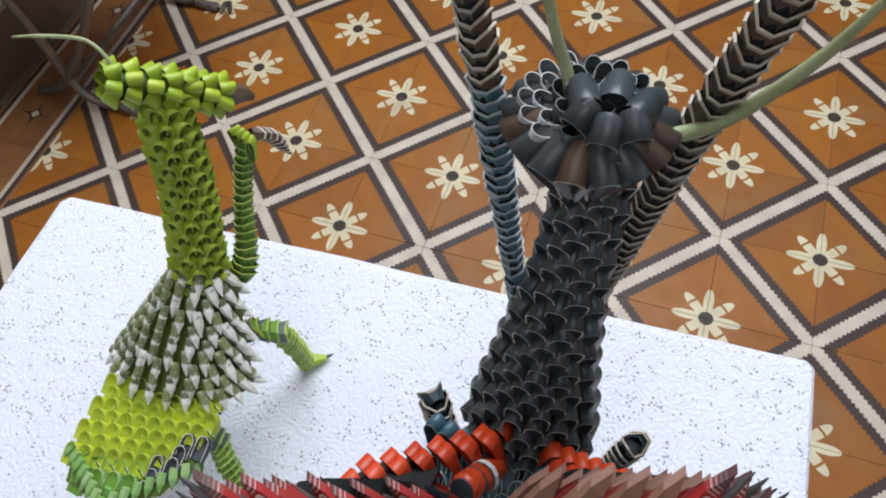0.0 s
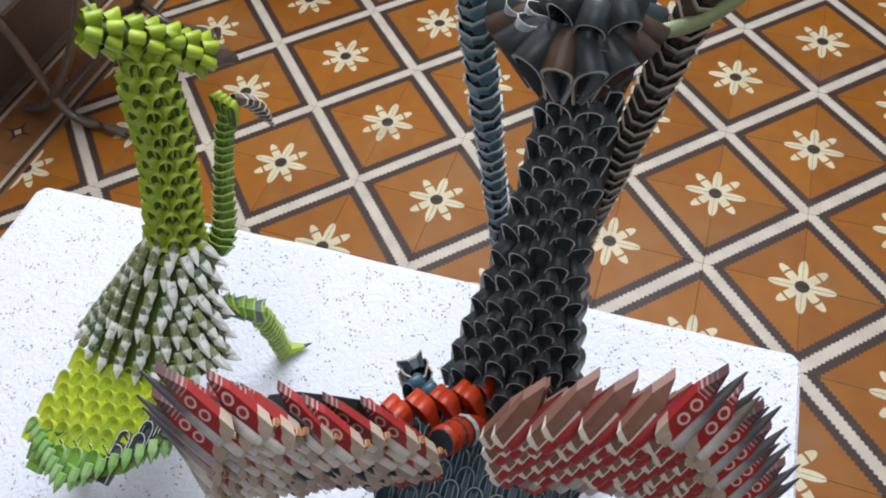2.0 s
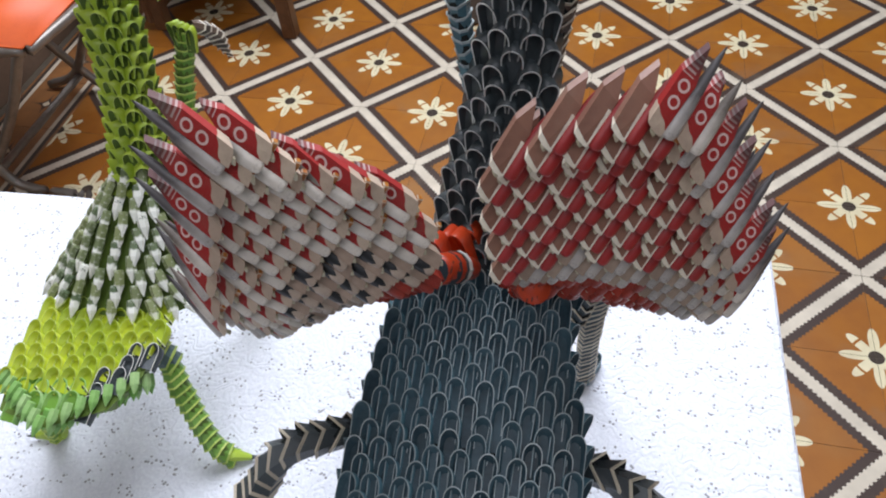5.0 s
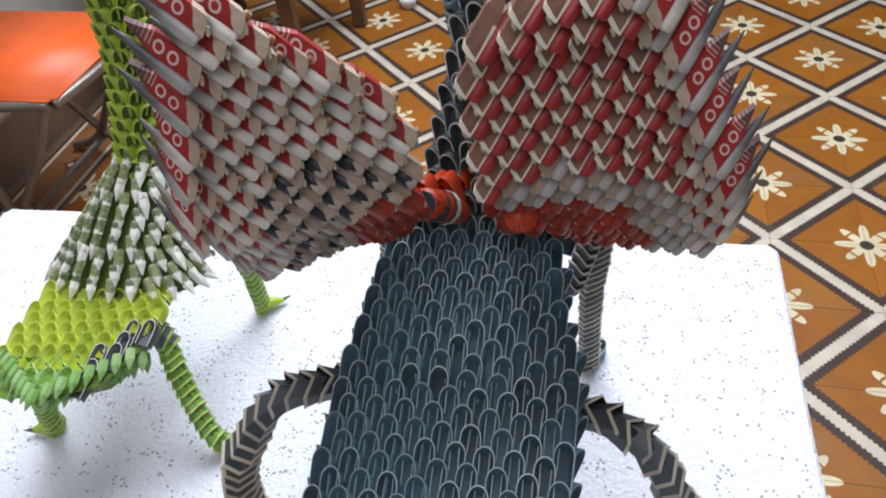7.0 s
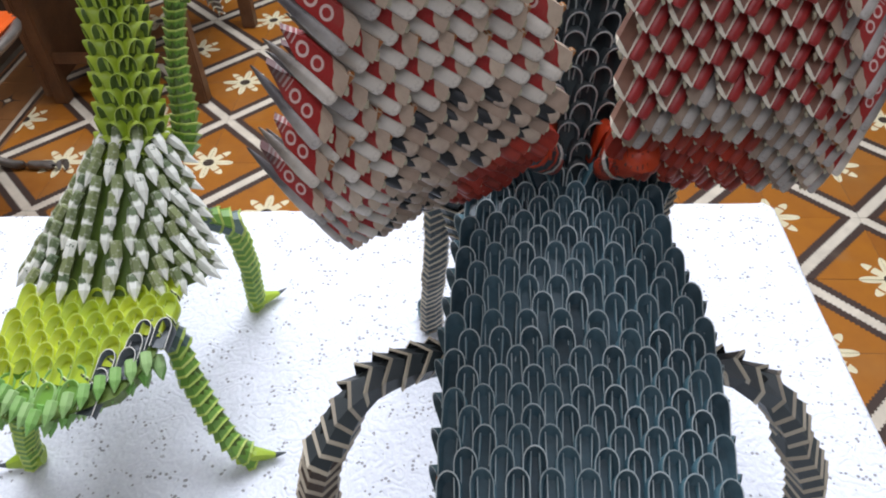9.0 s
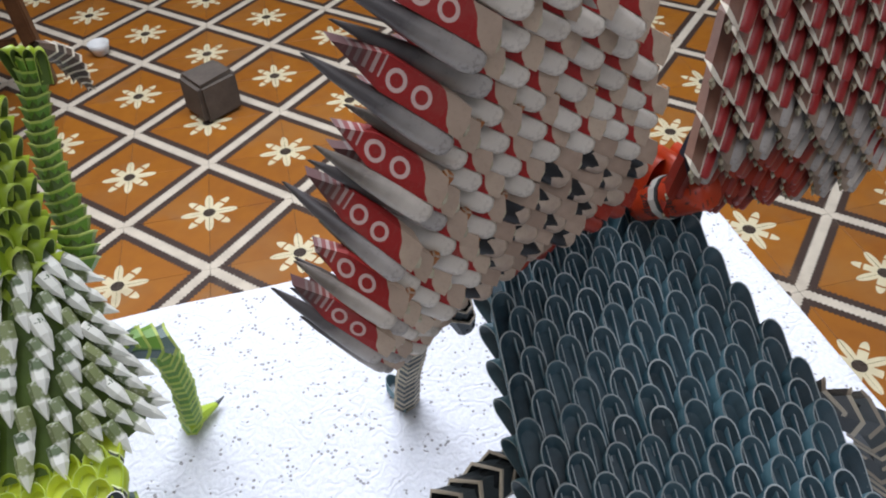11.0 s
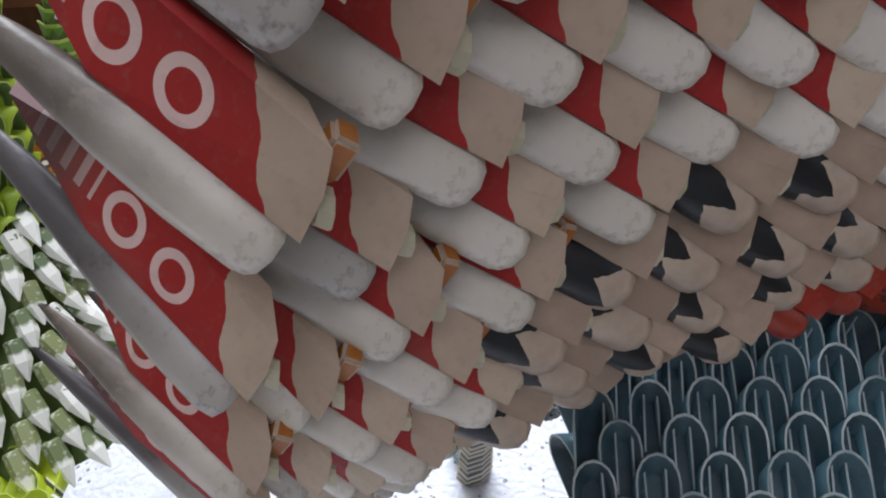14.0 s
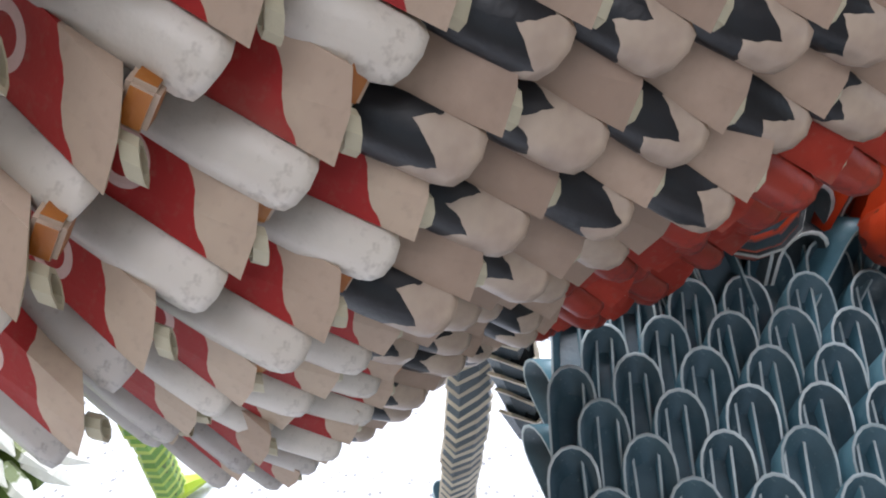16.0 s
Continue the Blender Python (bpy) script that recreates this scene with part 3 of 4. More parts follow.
CUP_HIND = cup_mesh("notched_link", (BLACKISH, CREAM, DEEP), 6, 0.40)
CUP_BROWN = cup_mesh("brown_link", (BROWN, CREAM, DEEP), 8, 0.4)


def back_z(y):
    return 0.934 + (y + 1.08) * 0.25


def half_w(y):
    t = (-1.06 - y) / 0.15
    return 0.0465 + 0.0085 * min(max(t * 1.6, 0), 1)


def waist(y):
    """The far flank steps in towards the neck."""
    return 0.0085 * min(max((y + 1.135) / 0.03, 0.0), 1.0)


# body: a broad flat back of overlapping folds over a core
bm = bmesh.new()
rows = []
for k in range(13):
    y = -1.035 - k * 0.0165
    w, z = half_w(y) - 0.006, back_z(y)
    ring = []
    for a in range(14):
        th = 2 * math.pi * a / 14
        c, s = math.cos(th), math.sin(th)
        ring.append(bm.verts.new((0.7865 - waist(y) / 2 + (w - waist(y) / 2) * math.copysign(abs(c) ** 0.5, c), y, z - 0.020 + 0.0165 * math.copysign(abs(s) ** 0.6, s))))
    rows.append(ring)
for a, b in zip(rows, rows[1:]):
    for k in range(14):
        bm.faces.new((a[k], a[(k + 1) % 14], b[(k + 1) % 14], b[k]))
bm.faces.new(rows[0]); bm.faces.new(rows[-1][::-1])
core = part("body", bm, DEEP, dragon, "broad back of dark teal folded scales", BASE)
pitch, r = 0.0146, 0
y = -1.062
while y > -1.225:
    w = half_w(y)
    n = round(2 * w / pitch)
    off = 0.5 if r % 2 else 0.0
    for k in range(n + 1 - (r % 2)):
        x = 0.7865 - w + (k + off) * ((2 * w - waist(y)) / n)
        edge = abs(x - 0.7865) / w
        nz = Vector(((x - 0.7865) * 2.2, -0.28, 1))
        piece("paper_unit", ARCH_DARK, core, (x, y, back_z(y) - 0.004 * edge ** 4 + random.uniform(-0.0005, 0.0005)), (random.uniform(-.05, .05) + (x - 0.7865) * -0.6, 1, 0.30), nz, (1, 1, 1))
    y -= 0.0086
    r += 1
# folds that stick out along both flanks
for s in (-1, 1):
    for k in range(9):
        y = -1.085 - k * 0.0155
        piece("paper_unit", ARCH_DARK, core, (0.7865 + s * (half_w(y) - 0.001) - (waist(y) if s > 0 else 0), y, back_z(y) - 0.012), (s * 0.12, 1, 0.35), (s, -0.1, 0.35))

AMBER_TIP = spike_mesh("amber_fold", AMBER)
for y in (-1.192, -1.206):
    piece("amber_tip", AMBER_TIP, core, (0.7865 - half_w(y) - 0.003, y, back_z(y) - 0.010), (-0.25, -1, -0.3), (-1, 0, 0.5), (0.6, 0.6, 0.6))

# folds fanning up at the foot of the neck
for s in (-1, 1):
    for k in range(5):
        x = 0.7845 + s * (0.008 + k * 0.0095)
        piece("paper_unit", ARCH_DARK, core, (x, -1.064 + 0.002 * k, 0.935), (s * (0.35 - 0.03 * k), 0.55, 0.75), (s * 0.2, -1, 0.55), (0.95, 1.15, 1))

# neck
NECK = [(0.7835, -1.030, 0.925), (0.7855, -1.006, 0.985), (0.791, -0.990, 1.06), (0.795, -0.985, 1.125), (0.797, -0.990, 1.168)]
NR = [0.034, 0.0220, 0.0132, 0.0098, 0.0085]
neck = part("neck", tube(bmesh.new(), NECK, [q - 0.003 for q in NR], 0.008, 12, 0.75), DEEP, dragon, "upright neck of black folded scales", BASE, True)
for i, (p, t, f) in enumerate(spline(NECK, 0.0094)):
    k = f * (len(NR) - 1)
    j = min(int(k), len(NR) - 2)
    rad = NR[j] + (NR[j + 1] - NR[j]) * (k - j)
    side = (Vector((1, 0, 0)) - t * t.x).normalized()
    fwd = t.cross(side)
    n = max(2, round(2 * rad / 0.0122))
    for face in (-1, 1):
        for q in range(n + (i % 2)):
            u = (q + (0.0 if i % 2 else 0.5)) / n * 2 - 1
            out = side * (u * 0.75) + fwd * (face * 0.75 * math.sqrt(max(0.06, 1 - u * u * 0.92)))
            nrm = side * (u * 0.45) + fwd * face
            piece("paper_unit", ARCH_NECK, neck, p + out * rad + side * (u * 0.25 * rad), t + nrm * 0.10 + side * random.uniform(-0.04, 0.04), nrm, (1.0, 1.0, 1.0))

# head: a funnel of long loops with rings of folds on top
HC = Vector((0.7905, -0.988, 1.150))
head = part("head", tube(bmesh.new(), [HC, HC + Vector((0, 0.004, 0.012)), HC + Vector((0.001, 0.010, 0.020))], [0.009, 0.016, 0.014], 0.004, 12), DEEP, dragon, "flared head of long dark paper loops", BASE, True)
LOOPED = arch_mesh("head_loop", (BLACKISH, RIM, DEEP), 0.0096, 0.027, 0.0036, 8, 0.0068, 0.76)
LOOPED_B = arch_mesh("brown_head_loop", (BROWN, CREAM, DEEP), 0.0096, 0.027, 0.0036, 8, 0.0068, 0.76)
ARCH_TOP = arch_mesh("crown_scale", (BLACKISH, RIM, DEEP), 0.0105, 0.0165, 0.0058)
PALE_ARCH = arch_mesh("pale_scale", (RIM, WHITE, BLACKISH), 0.0105, 0.0165, 0.0055)
for q in range(16):
    a = 2 * math.pi * q / 16
    o = Vector((math.cos(a), math.sin(a) * 0.9, 0))
    piece("paper_unit", LOOPED_B if q % 3 == 0 else LOOPED, head, HC + o * 0.0150 - Vector((0, 0, 0.002)), o * 0.34 + Vector((0, 0.04, 0.94)), o, (1.25, 1.08, 1.7))
for ringn, (rad, up, cnt) in enumerate(((0.0225, 0.0235, 17), (0.0155, 0.0245, 12), (0.008, 0.0270, 8), (0.002, 0.0275, 3))):
    for q in range(cnt):
        a = 2 * math.pi * (q + 0.5 * ringn) / cnt
        o = Vector((math.cos(a), math.sin(a) * 0.9, 0))
        pale = o.x < -0.30 and ringn < 2
        if ringn == 0 and not pale:
            continue
        piece("paper_unit", PALE_ARCH if pale else ARCH_TOP, head, HC + Vector((0.001, 0.004, up)) + o * rad * 0.8, o + Vector((0, 0.25, 0.12)), Vector((0, -0.15, 1)) + o * 0.1, (0.66, 0.62, 0.7))

# horns, long chains rising beside the neck
HL = [(0.7675, -0.990, 1.015), (0.760, -0.978, 1.053), (0.7525, -0.975, 1.123), (0.748, -0.975, 1.172), (0.743, -0.975, 1.215), (0.738, -0.974, 1.27)]
HRt = [(0.803, -0.990, 1.015), (0.809, -0.977, 1.054), (0.8215, -0.975, 1.133), (0.8325, -0.975, 1.189), (0.841, -0.975, 1.228), (0.851, -0.974, 1.28)]
for pts, lower in ((HL, CUP_DARK), (HRt, CUP_BROWN)):
    hr = [0.0052, 0.0066, 0.0074, 0.0074, 0.007, 0.006]
    horn = part("horn", tube(bmesh.new(), pts, [q * 0.7 for q in hr], 0.008, 8), DEEP, dragon, "long horn of linked paper folds", BASE)
    cut = 0.60 if lower is CUP_DARK else 0.0
    line = spline(pts, 0.0064)
    for p, t, f in line:
        k = f * (len(hr) - 1)
        j = min(int(k), len(hr) - 2)
        rr = hr[j] + (hr[j + 1] - hr[j]) * (k - j)
        xx = (Vector((1, 0, 0)) - t * t.x).normalized()
        mm = Matrix((xx, t.cross(xx), t)).transposed().to_4x4()
        ob = new("paper_unit", lower if f < cut else CUP_BROWN)
        ob.parent = horn
        ob.matrix_basis = Matrix.Translation(p) @ mm @ pose(0, 0, 0, 0, 0, random.uniform(-25, 25)) @ Matrix.Diagonal((rr, rr * 0.8, 0.0078, 1))

# whiskers
part("whisker", tube(bmesh.new(), [(0.800, -0.990, 1.168), (0.816, -0.985, 1.168), (0.836, -0.978, 1.176), (0.856, -0.973, 1.204), (0.868, -0.970, 1.232)], [0.0022, 0.0030, 0.0026, 0.0022, 0.0012], 0.005, 8), STEM, dragon, "pale green dried stem whisker", BASE, True)
part("whisker", tube(bmesh.new(), [(0.786, -0.995, 1.165), (0.781, -0.980, 1.180), (0.772, -0.975, 1.205), (0.764, -0.97, 1.24)], [0.0024, 0.0024, 0.002, 0.001], 0.005, 8), STEM, dragon, "grey-green dried stem whisker", BASE, True)

# fore legs with raised shoulders, hind legs arching out
for s, pts in ((-1, [(0.733, -1.030, 0.868), (0.722, -1.018, 0.910), (0.715, -1.012, 0.886), (0.712, -1.006, 0.845), (0.706, -0.992, 0.79), (0.704, -0.984, 0.755)]),
               (1, [(0.832, -1.022, 0.868), (0.846, -1.010, 0.914), (0.848, -1.003, 0.886), (0.845, -0.998, 0.845), (0.845, -0.990, 0.79), (0.845, -0.986, 0.755)])):
    lr = [0.008, 0.0085, 0.0085, 0.0085, 0.008, 0.009]
    leg = part("front_leg", tube(bmesh.new(), pts, [q * 0.75 for q in lr], 0.007, 8), DEEP, dragon, "jointed front leg of striped paper links", BASE)
    chain(leg, CUP_STRIPE, pts, lr, 0.0066, 0.9, Vector((0.7, 0.7, 0)), 4)
    piece("paper_unit", ARCH_DARK, leg, (pts[-1][0], pts[-1][1] - 0.004, TZ + 0.005), (s * 0.5, 1, 0.1), (0, -0.1, 1), (0.9, 1.0, 1))
for s, pts in ((-1, [(0.735, -1.128, 0.892), (0.715, -1.138, 0.902), (0.690, -1.152, 0.899), (0.672, -1.164, 0.876), (0.664, -1.172, 0.845), (0.664, -1.176, 0.800), (0.662, -1.176, 0.755)]),
               (1, [(0.838, -1.128, 0.890), (0.858, -1.132, 0.893), (0.880, -1.138, 0.884), (0.896, -1.144, 0.856), (0.909, -1.148, 0.826), (0.911, -1.154, 0.79), (0.910, -1.156, 0.755)])):
    lr = [0.0085, 0.0092, 0.0098, 0.0105, 0.0105, 0.010, 0.0105]
    leg = part("hind_leg", tube(bmesh.new(), pts, [q * 0.75 for q in lr], 0.007, 8), DEEP, dragon, "arched hind leg of dark paper links", BASE)
    lr = [q * 1.08 for q in lr]
    chain(leg, CUP_HIND, pts[:4] if s < 0 else pts, lr[:4] if s < 0 else lr, 0.0088, 0.9, Vector((0, 1, 0)), 8)
    if s < 0:
        chain(leg, CUP_BROWN, pts[3:], lr[3:], 0.0072, 0.9, Vector((0, 1, 0)), 7)
    piece("paper_unit", ARCH_DARK, leg, (pts[-1][0] + s * 0.003, pts[-1][1] - 0.006, TZ + 0.005), (s * 0.9, -0.4, 0.1), (0, 0, 1), (1, 1.1, 1))


# wings
def bulge(z):
    return float(np.interp(z, (0.93, 0.95, 0.958, 0.965, 0.975, 0.989, 0.999, 1.012, 1.03, 1.05, 1.075, 1.09, 1.15), (-0.072, -0.054, -0.047, -0.039, -0.031, -0.023, -0.0135, -0.004, -0.001, 0, 0.003, 0.006, 0.006)))


def left_y(x, z):
    sheet = float(np.interp(x, (0.66, 0.675, 0.69, 0.70, 0.715, 0.728, 0.74, 0.77), (-1.139, -1.142, -1.142, -1.139, -1.132, -1.126, -1.122, -1.108)))
    return sheet - bulge(z) * (1 - 0.35 * min(1.0, max(0.0, (0.715 - x) / 0.03)))


def right_y(x, z):
    return -1.094 + 0.22 * (x - 0.82) - 0.62 * bulge(z) * (1 - 0.7 * min(1.0, max(0.0, (x - 0.835) / 0.07)))


def left_span(z):
    lo = np.interp(z, (0.942, 0.955, 0.970, 0.985, 0.998, 1.035, 1.074, 1.093, 1.110, 1.118), (0.690, 0.684, 0.680, 0.676, 0.674, 0.682, 0.694, 0.699, 0.706, 0.710))
    hi = np.interp(z, (0.942, 0.955, 0.970, 0.985, 1.000, 1.055, 1.075, 1.090, 1.100, 1.110, 1.118), (0.708, 0.737, 0.747, 0.754, 0.759, 0.764, 0.761, 0.754, 0.745, 0.730, 0.716))
    return float(lo), float(hi)


def right_span(z):
    lo = np.interp(z, (0.952, 0.962, 0.972, 0.985, 1.000, 1.060, 1.085, 1.098, 1.108, 1.117), (0.852, 0.832, 0.816, 0.807, 0.803, 0.799, 0.799, 0.806, 0.820, 0.840))
    hi = np.interp(z, (0.952, 0.970, 0.985, 1.000, 1.020, 1.040, 1.070, 1.100, 1.112, 1.118), (0.898, 0.905, 0.906, 0.904, 0.898, 0.889, 0.878, 0.866, 0.859, 0.853))
    return float(lo), float(hi)


W_RED = wing_mesh("red_wing_fold", FACE_RED, TUBE_WHITE, 0.0, True, True)
W_BUFF = wing_mesh("buff_wing_fold", FACE_BUFF, TUBE_DARK, 0.0, True, None, 1.12)
W_GREY = wing_mesh("grey_wing_fold", FACE_GREY, TUBE_TIP, 0.0, True)
W_ROOT = wing_mesh("root_wing_fold", FACE_ROOT, TUBE_RED, 0.0, True)
W_TIP = wing_mesh("tip_wing_fold", FACE_RED, TUBE_TIP, 0.007)
W_CRIM = wing_mesh("crimson_wing_fold", FACE_ANGLE, TUBE_CRIM, 0.0, True)


def wing(side, span, yat, z0, z1, dx, dz, tipdir, label):
    # core sheet, thick and set back, near black as the shade in the gaps between units
    bm = bmesh.new()
    nz, nx = 16, 10
    fr, bk = [], []
    for i in range(nz + 1):
        z = z0 + 0.004 + (z1 - z0 - 0.030) * i / nz
        lo, hi = span(min(z + 0.016, z1))
        lo, hi = lo + 0.012, max(hi, lo + 0.03) - 0.010
        a, b = [], []
        for k in range(nx + 1):
            x = lo + (hi - lo) * k / nx
            y = yat(x, z)
            a.append(bm.verts.new((x, y + 0.006, z)))
            b.append(bm.verts.new((x, y + 0.016, z)))
        fr.append(a); bk.append(b)
    for g in (fr, bk):
        for i in range(nz):
            for k in range(nx):
                bm.faces.new((g[i][k], g[i][k + 1], g[i + 1][k + 1], g[i + 1][k]))
    for i in range(nz):
        for k in (0, nx):
            bm.faces.new((fr[i][k], fr[i + 1][k], bk[i + 1][k], bk[i][k]))
    for k in range(nx):
        for i in (0, nz):
            bm.faces.new((fr[i][k], fr[i][k + 1], bk[i][k + 1], bk[i][k]))
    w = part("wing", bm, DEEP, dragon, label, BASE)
    r, zr = 0, z0 + 0.002
    while zr < z1 + 0.010:
        lo, hi = span(min(zr, z1))
        n = max(1, round((hi - lo) / dx))
        for k in range(n + 1):
            far = (k + (0.5 if r % 2 else 0.0)) / n
            if far > 1.01:
                continue
            x = hi - (hi - lo) * far if side < 0 else lo + (hi - lo) * far
            # rows dip a little towards the body
            z = zr + (0.20 * (0.70 - x) if side < 0 else 0.10 * (x - 0.85))
            if z > z1 + 0.002 or not span(z)[0] - 0.004 < x < span(z)[1] + 0.004:
                continue
            y = yat(x, z)
            e = 0.002
            tx = Vector((1, (yat(x + e, z) - yat(x - e, z)) / (2 * e), 0))
            tz = Vector((0, (yat(x, z + e) - yat(x, z - e)) / (2 * e), 1))
            nrm = tx.cross(tz).normalized()
            tip = tx * tipdir[0] + tz * tipdir[1]
            u = (x - lo) / max(hi - lo, 0.01)
            outer = u if side > 0 else 1 - u
            low = (z - z0) / (z1 - z0)
            if outer > 0.86:
                me = W_TIP if (r + k) % 3 else W_RED
            elif side < 0:
                if x > 0.724 and z < 1.010 + (x - 0.735) * 0.6:
                    me = W_ROOT
                elif x > 0.702 + max(0.0, z - 1.0) * 0.25 and z < 1.048 - max(0.0, x - 0.74) * 0.5:
                    me = W_BUFF
                elif z < 0.972 and x > 0.69:
                    me = W_BUFF
                else:
                    me = W_RED
            elif low < 0.33 - 0.10 * abs(outer - 0.2) and outer < 0.60:
                me = W_ROOT
            elif low < 0.50 - 0.30 * abs(outer - 0.35):
                me = W_GREY
            else:
                me = W_CRIM
            crest = span(min(z + dz * 1.6, z1 + 0.02))
            top = z + dz * 1.6 > z1 or not crest[0] - 0.004 < x < crest[1] + 0.004
            lean = 0.25 if top else -0.55
            if side < 0 and top and low > 0.5:
                tip = tx * -0.72 + tz * 0.62
            nrm = nrm + tip.normalized() * lean
            sx = -1.0 if side > 0 else 1.0
            jit = random.uniform(-0.05, 0.05)
            fit = 0.76 * (0.86 + 0.14 * min(1.0, max(0.0, low / 0.25)))
            piece("paper_unit", me, w, (x, y + (0.0 if top else 0.004), z), tip + tx * jit, nrm + tx * random.uniform(-0.06, 0.06), (sx * fit * 1.18, fit, fit))
        zr += dz * (0.66 + 0.34 * min(1.0, (zr - z0) / 0.05))
        r += 1
    return w


wing_l = wing(-1, left_span, left_y, 0.960, 1.116, 0.0120, 0.0094, (-0.80, 0.58), "raised wing of crimson, buff and white paper folds")
wing_r = wing(1, right_span, right_y, 0.955, 1.105, 0.0122, 0.0094, (0.66, 0.75), "raised wing of crimson and white paper folds")

# orange folds at the roots of the wings
FAN = arch_mesh("orange_fold", (ORANGE, LOOP, ORANGE), 0.012, 0.024, 0.004)
for s, wng, a, b in ((-1, wing_l, (0.774, -1.052, 0.958), (0.712, -1.098, 0.985)), (1, wing_r, (0.803, -1.056, 0.958), (0.850, -1.060, 0.965))):
    for k in range(7):
        p = Vector(a).lerp(Vector(b), k / 6)
        piece("root_fold", FAN, wng, p, (s * 0.35, 0.15, 1), (-s * 0.35, 1, 0.3), (0.85, 0.84 - 0.05 * k, 0.9))
        piece("root_fold", FAN, wng, p + Vector((-s * 0.004, 0.011, -0.006)), (s * 0.30, 0.1, 1), (-s * 0.35, 1, 0.35), (0.85, 0.84 - 0.04 * k, 0.9))
    knot = part("root_band", tube(bmesh.new(), [Vector(a) + Vector((-s * 0.002, -0.006, 0.0)), Vector(a) + Vector((s * 0.004, -0.018, 0.014)), Vector(a) + Vector((s * 0.010, -0.030, 0.026))], [0.0060, 0.0085, 0.0080], 0.004, 12), BAND, wng, "orange paper band at the wing root", None, True)
    if s < 0:
        part("root_cuff", tube(bmesh.new(), [Vector(a) + Vector((-0.006, -0.022, 0.018)), Vector(a) + Vector((-0.010, -0.031, 0.026))], [0.0086, 0.0070], 0.003, 12), STEELBLUE, wng, "dark blue printed cuff")
    c = Vector(a) + Vector((s * 0.003, -0.017, 0.013))
    ax = Vector((s * 0.30, -0.62, 0.6)).normalized()
    part("band_stripe", tube(bmesh.new(), [c - ax * 0.0016, c + ax * 0.0016], [0.0089, 0.0089], 0.001, 12), WHITE, wng, "white stripe", None)
    part("band_stripe", tube(bmesh.new(), [c + ax * 0.0017, c + ax * 0.0030], [0.0088, 0.0088], 0.001, 12), BLACKISH, wng, "black stripe", None)

def words_round(body, size, centre, axis, facing, radius, slide, mat, parent, label):
    """Printed words wrapped round a band."""
    curve = bpy.data.curves.new("words", 'FONT')
    curve.body, curve.size, curve.align_x = body, size, 'CENTER'
    flat = bpy.data.objects.new("words", curve)
    me = bpy.data.meshes.new_from_object(flat)
    bpy.data.objects.remove(flat)
    up = Vector(axis).normalized()
    out = Vector(facing)
    out = (out - up * out.dot(up)).normalized()
    right = up.cross(out)
    for v in me.vertices:
        turn = v.co.x / radius
        v.co = Vector(centre) + up * (v.co.y + slide) + (out * math.cos(turn) + right * math.sin(turn)) * radius
    me.materials.clear()
    me.materials.append(mat)
    ob = new("printed_words", me)
    ob.parent = parent
    ob["label"] = label


for slide in (0.0042, -0.0078):
    words_round("1 viaje", 0.0056, (0.8075, -1.0745, 0.9725), (0.38, -0.70, 0.60), (-0.5, -0.65, 0.59), 0.0090, slide, BLACKISH, wing_r, "black printed words")

# ---- the green dragon ----
GB = Vector((0.52, -1.04, TZ))
gd = thing("paper_dragon", GB, "lime green folded-paper dragon with a white-tipped cape", "paper sculpture")
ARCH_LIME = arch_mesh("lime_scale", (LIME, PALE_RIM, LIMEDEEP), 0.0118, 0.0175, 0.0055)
ARCH_YEL = arch_mesh("yellow_scale", (YELLOW, PALE_RIM, YELLOW), 0.0122, 0.0150, 0.0062, 6, 0.0050)
ARCH_FROST = arch_mesh("frosted_scale", (FROST, FROST, GREEN), 0.0110, 0.0190, 0.0050, 6, 0.0025)
ARCH_LOOPG = arch_mesh("black_white_scale", (BLACKISH, WHITE, BLACKISH), 0.010, 0.016, 0.004)
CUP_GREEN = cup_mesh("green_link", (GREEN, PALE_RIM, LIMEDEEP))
CUP_TEAL = cup_mesh("grey_teal_link", (GREYTEAL, PALE_RIM, DEEP), 8, 0.3)
SPIKE = spike_mesh("cape_fold", CAPE)

GN = [(0.520, -0.985, 0.885), (0.522, -0.967, 0.930), (0.521, -0.945, 0.978), (0.518, -0.930, 1.022), (0.520, -0.918, 1.038)]
GR = [0.0175, 0.0145, 0.0135, 0.0140, 0.009]
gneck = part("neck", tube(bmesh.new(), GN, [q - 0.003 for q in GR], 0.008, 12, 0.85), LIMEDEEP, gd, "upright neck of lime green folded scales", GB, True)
for i, (p, t, f) in enumerate(spline(GN, 0.0095)):
    k = f * 4
    j = min(int(k), 3)
    rad = GR[j] + (GR[j + 1] - GR[j]) * (k - j)
    side = (Vector((1, 0, 0)) - t * t.x).normalized()
    fwd = t.cross(side)
    for q in range(9):
        a = 2 * math.pi * (q + 0.5 * (i % 2)) / 9
        out = side * math.cos(a) + fwd * math.sin(a) * 0.85
        piece("paper_unit", ARCH_LIME, gneck, p + out * rad, t + out * 0.1, out, (0.95, 0.95, 0.9))

# head: a row of rolled loops along a snout
GH = [(0.538, -0.898, 1.024), (0.528, -0.912, 1.040), (0.516, -0.926, 1.055), (0.503, -0.940, 1.068)]
ghead = part("head", tube(bmesh.new(), GH, [0.006, 0.008, 0.008, 0.006], 0.006, 10), LIMEDEEP, gd, "lime green head of rolled paper loops", GB, True)
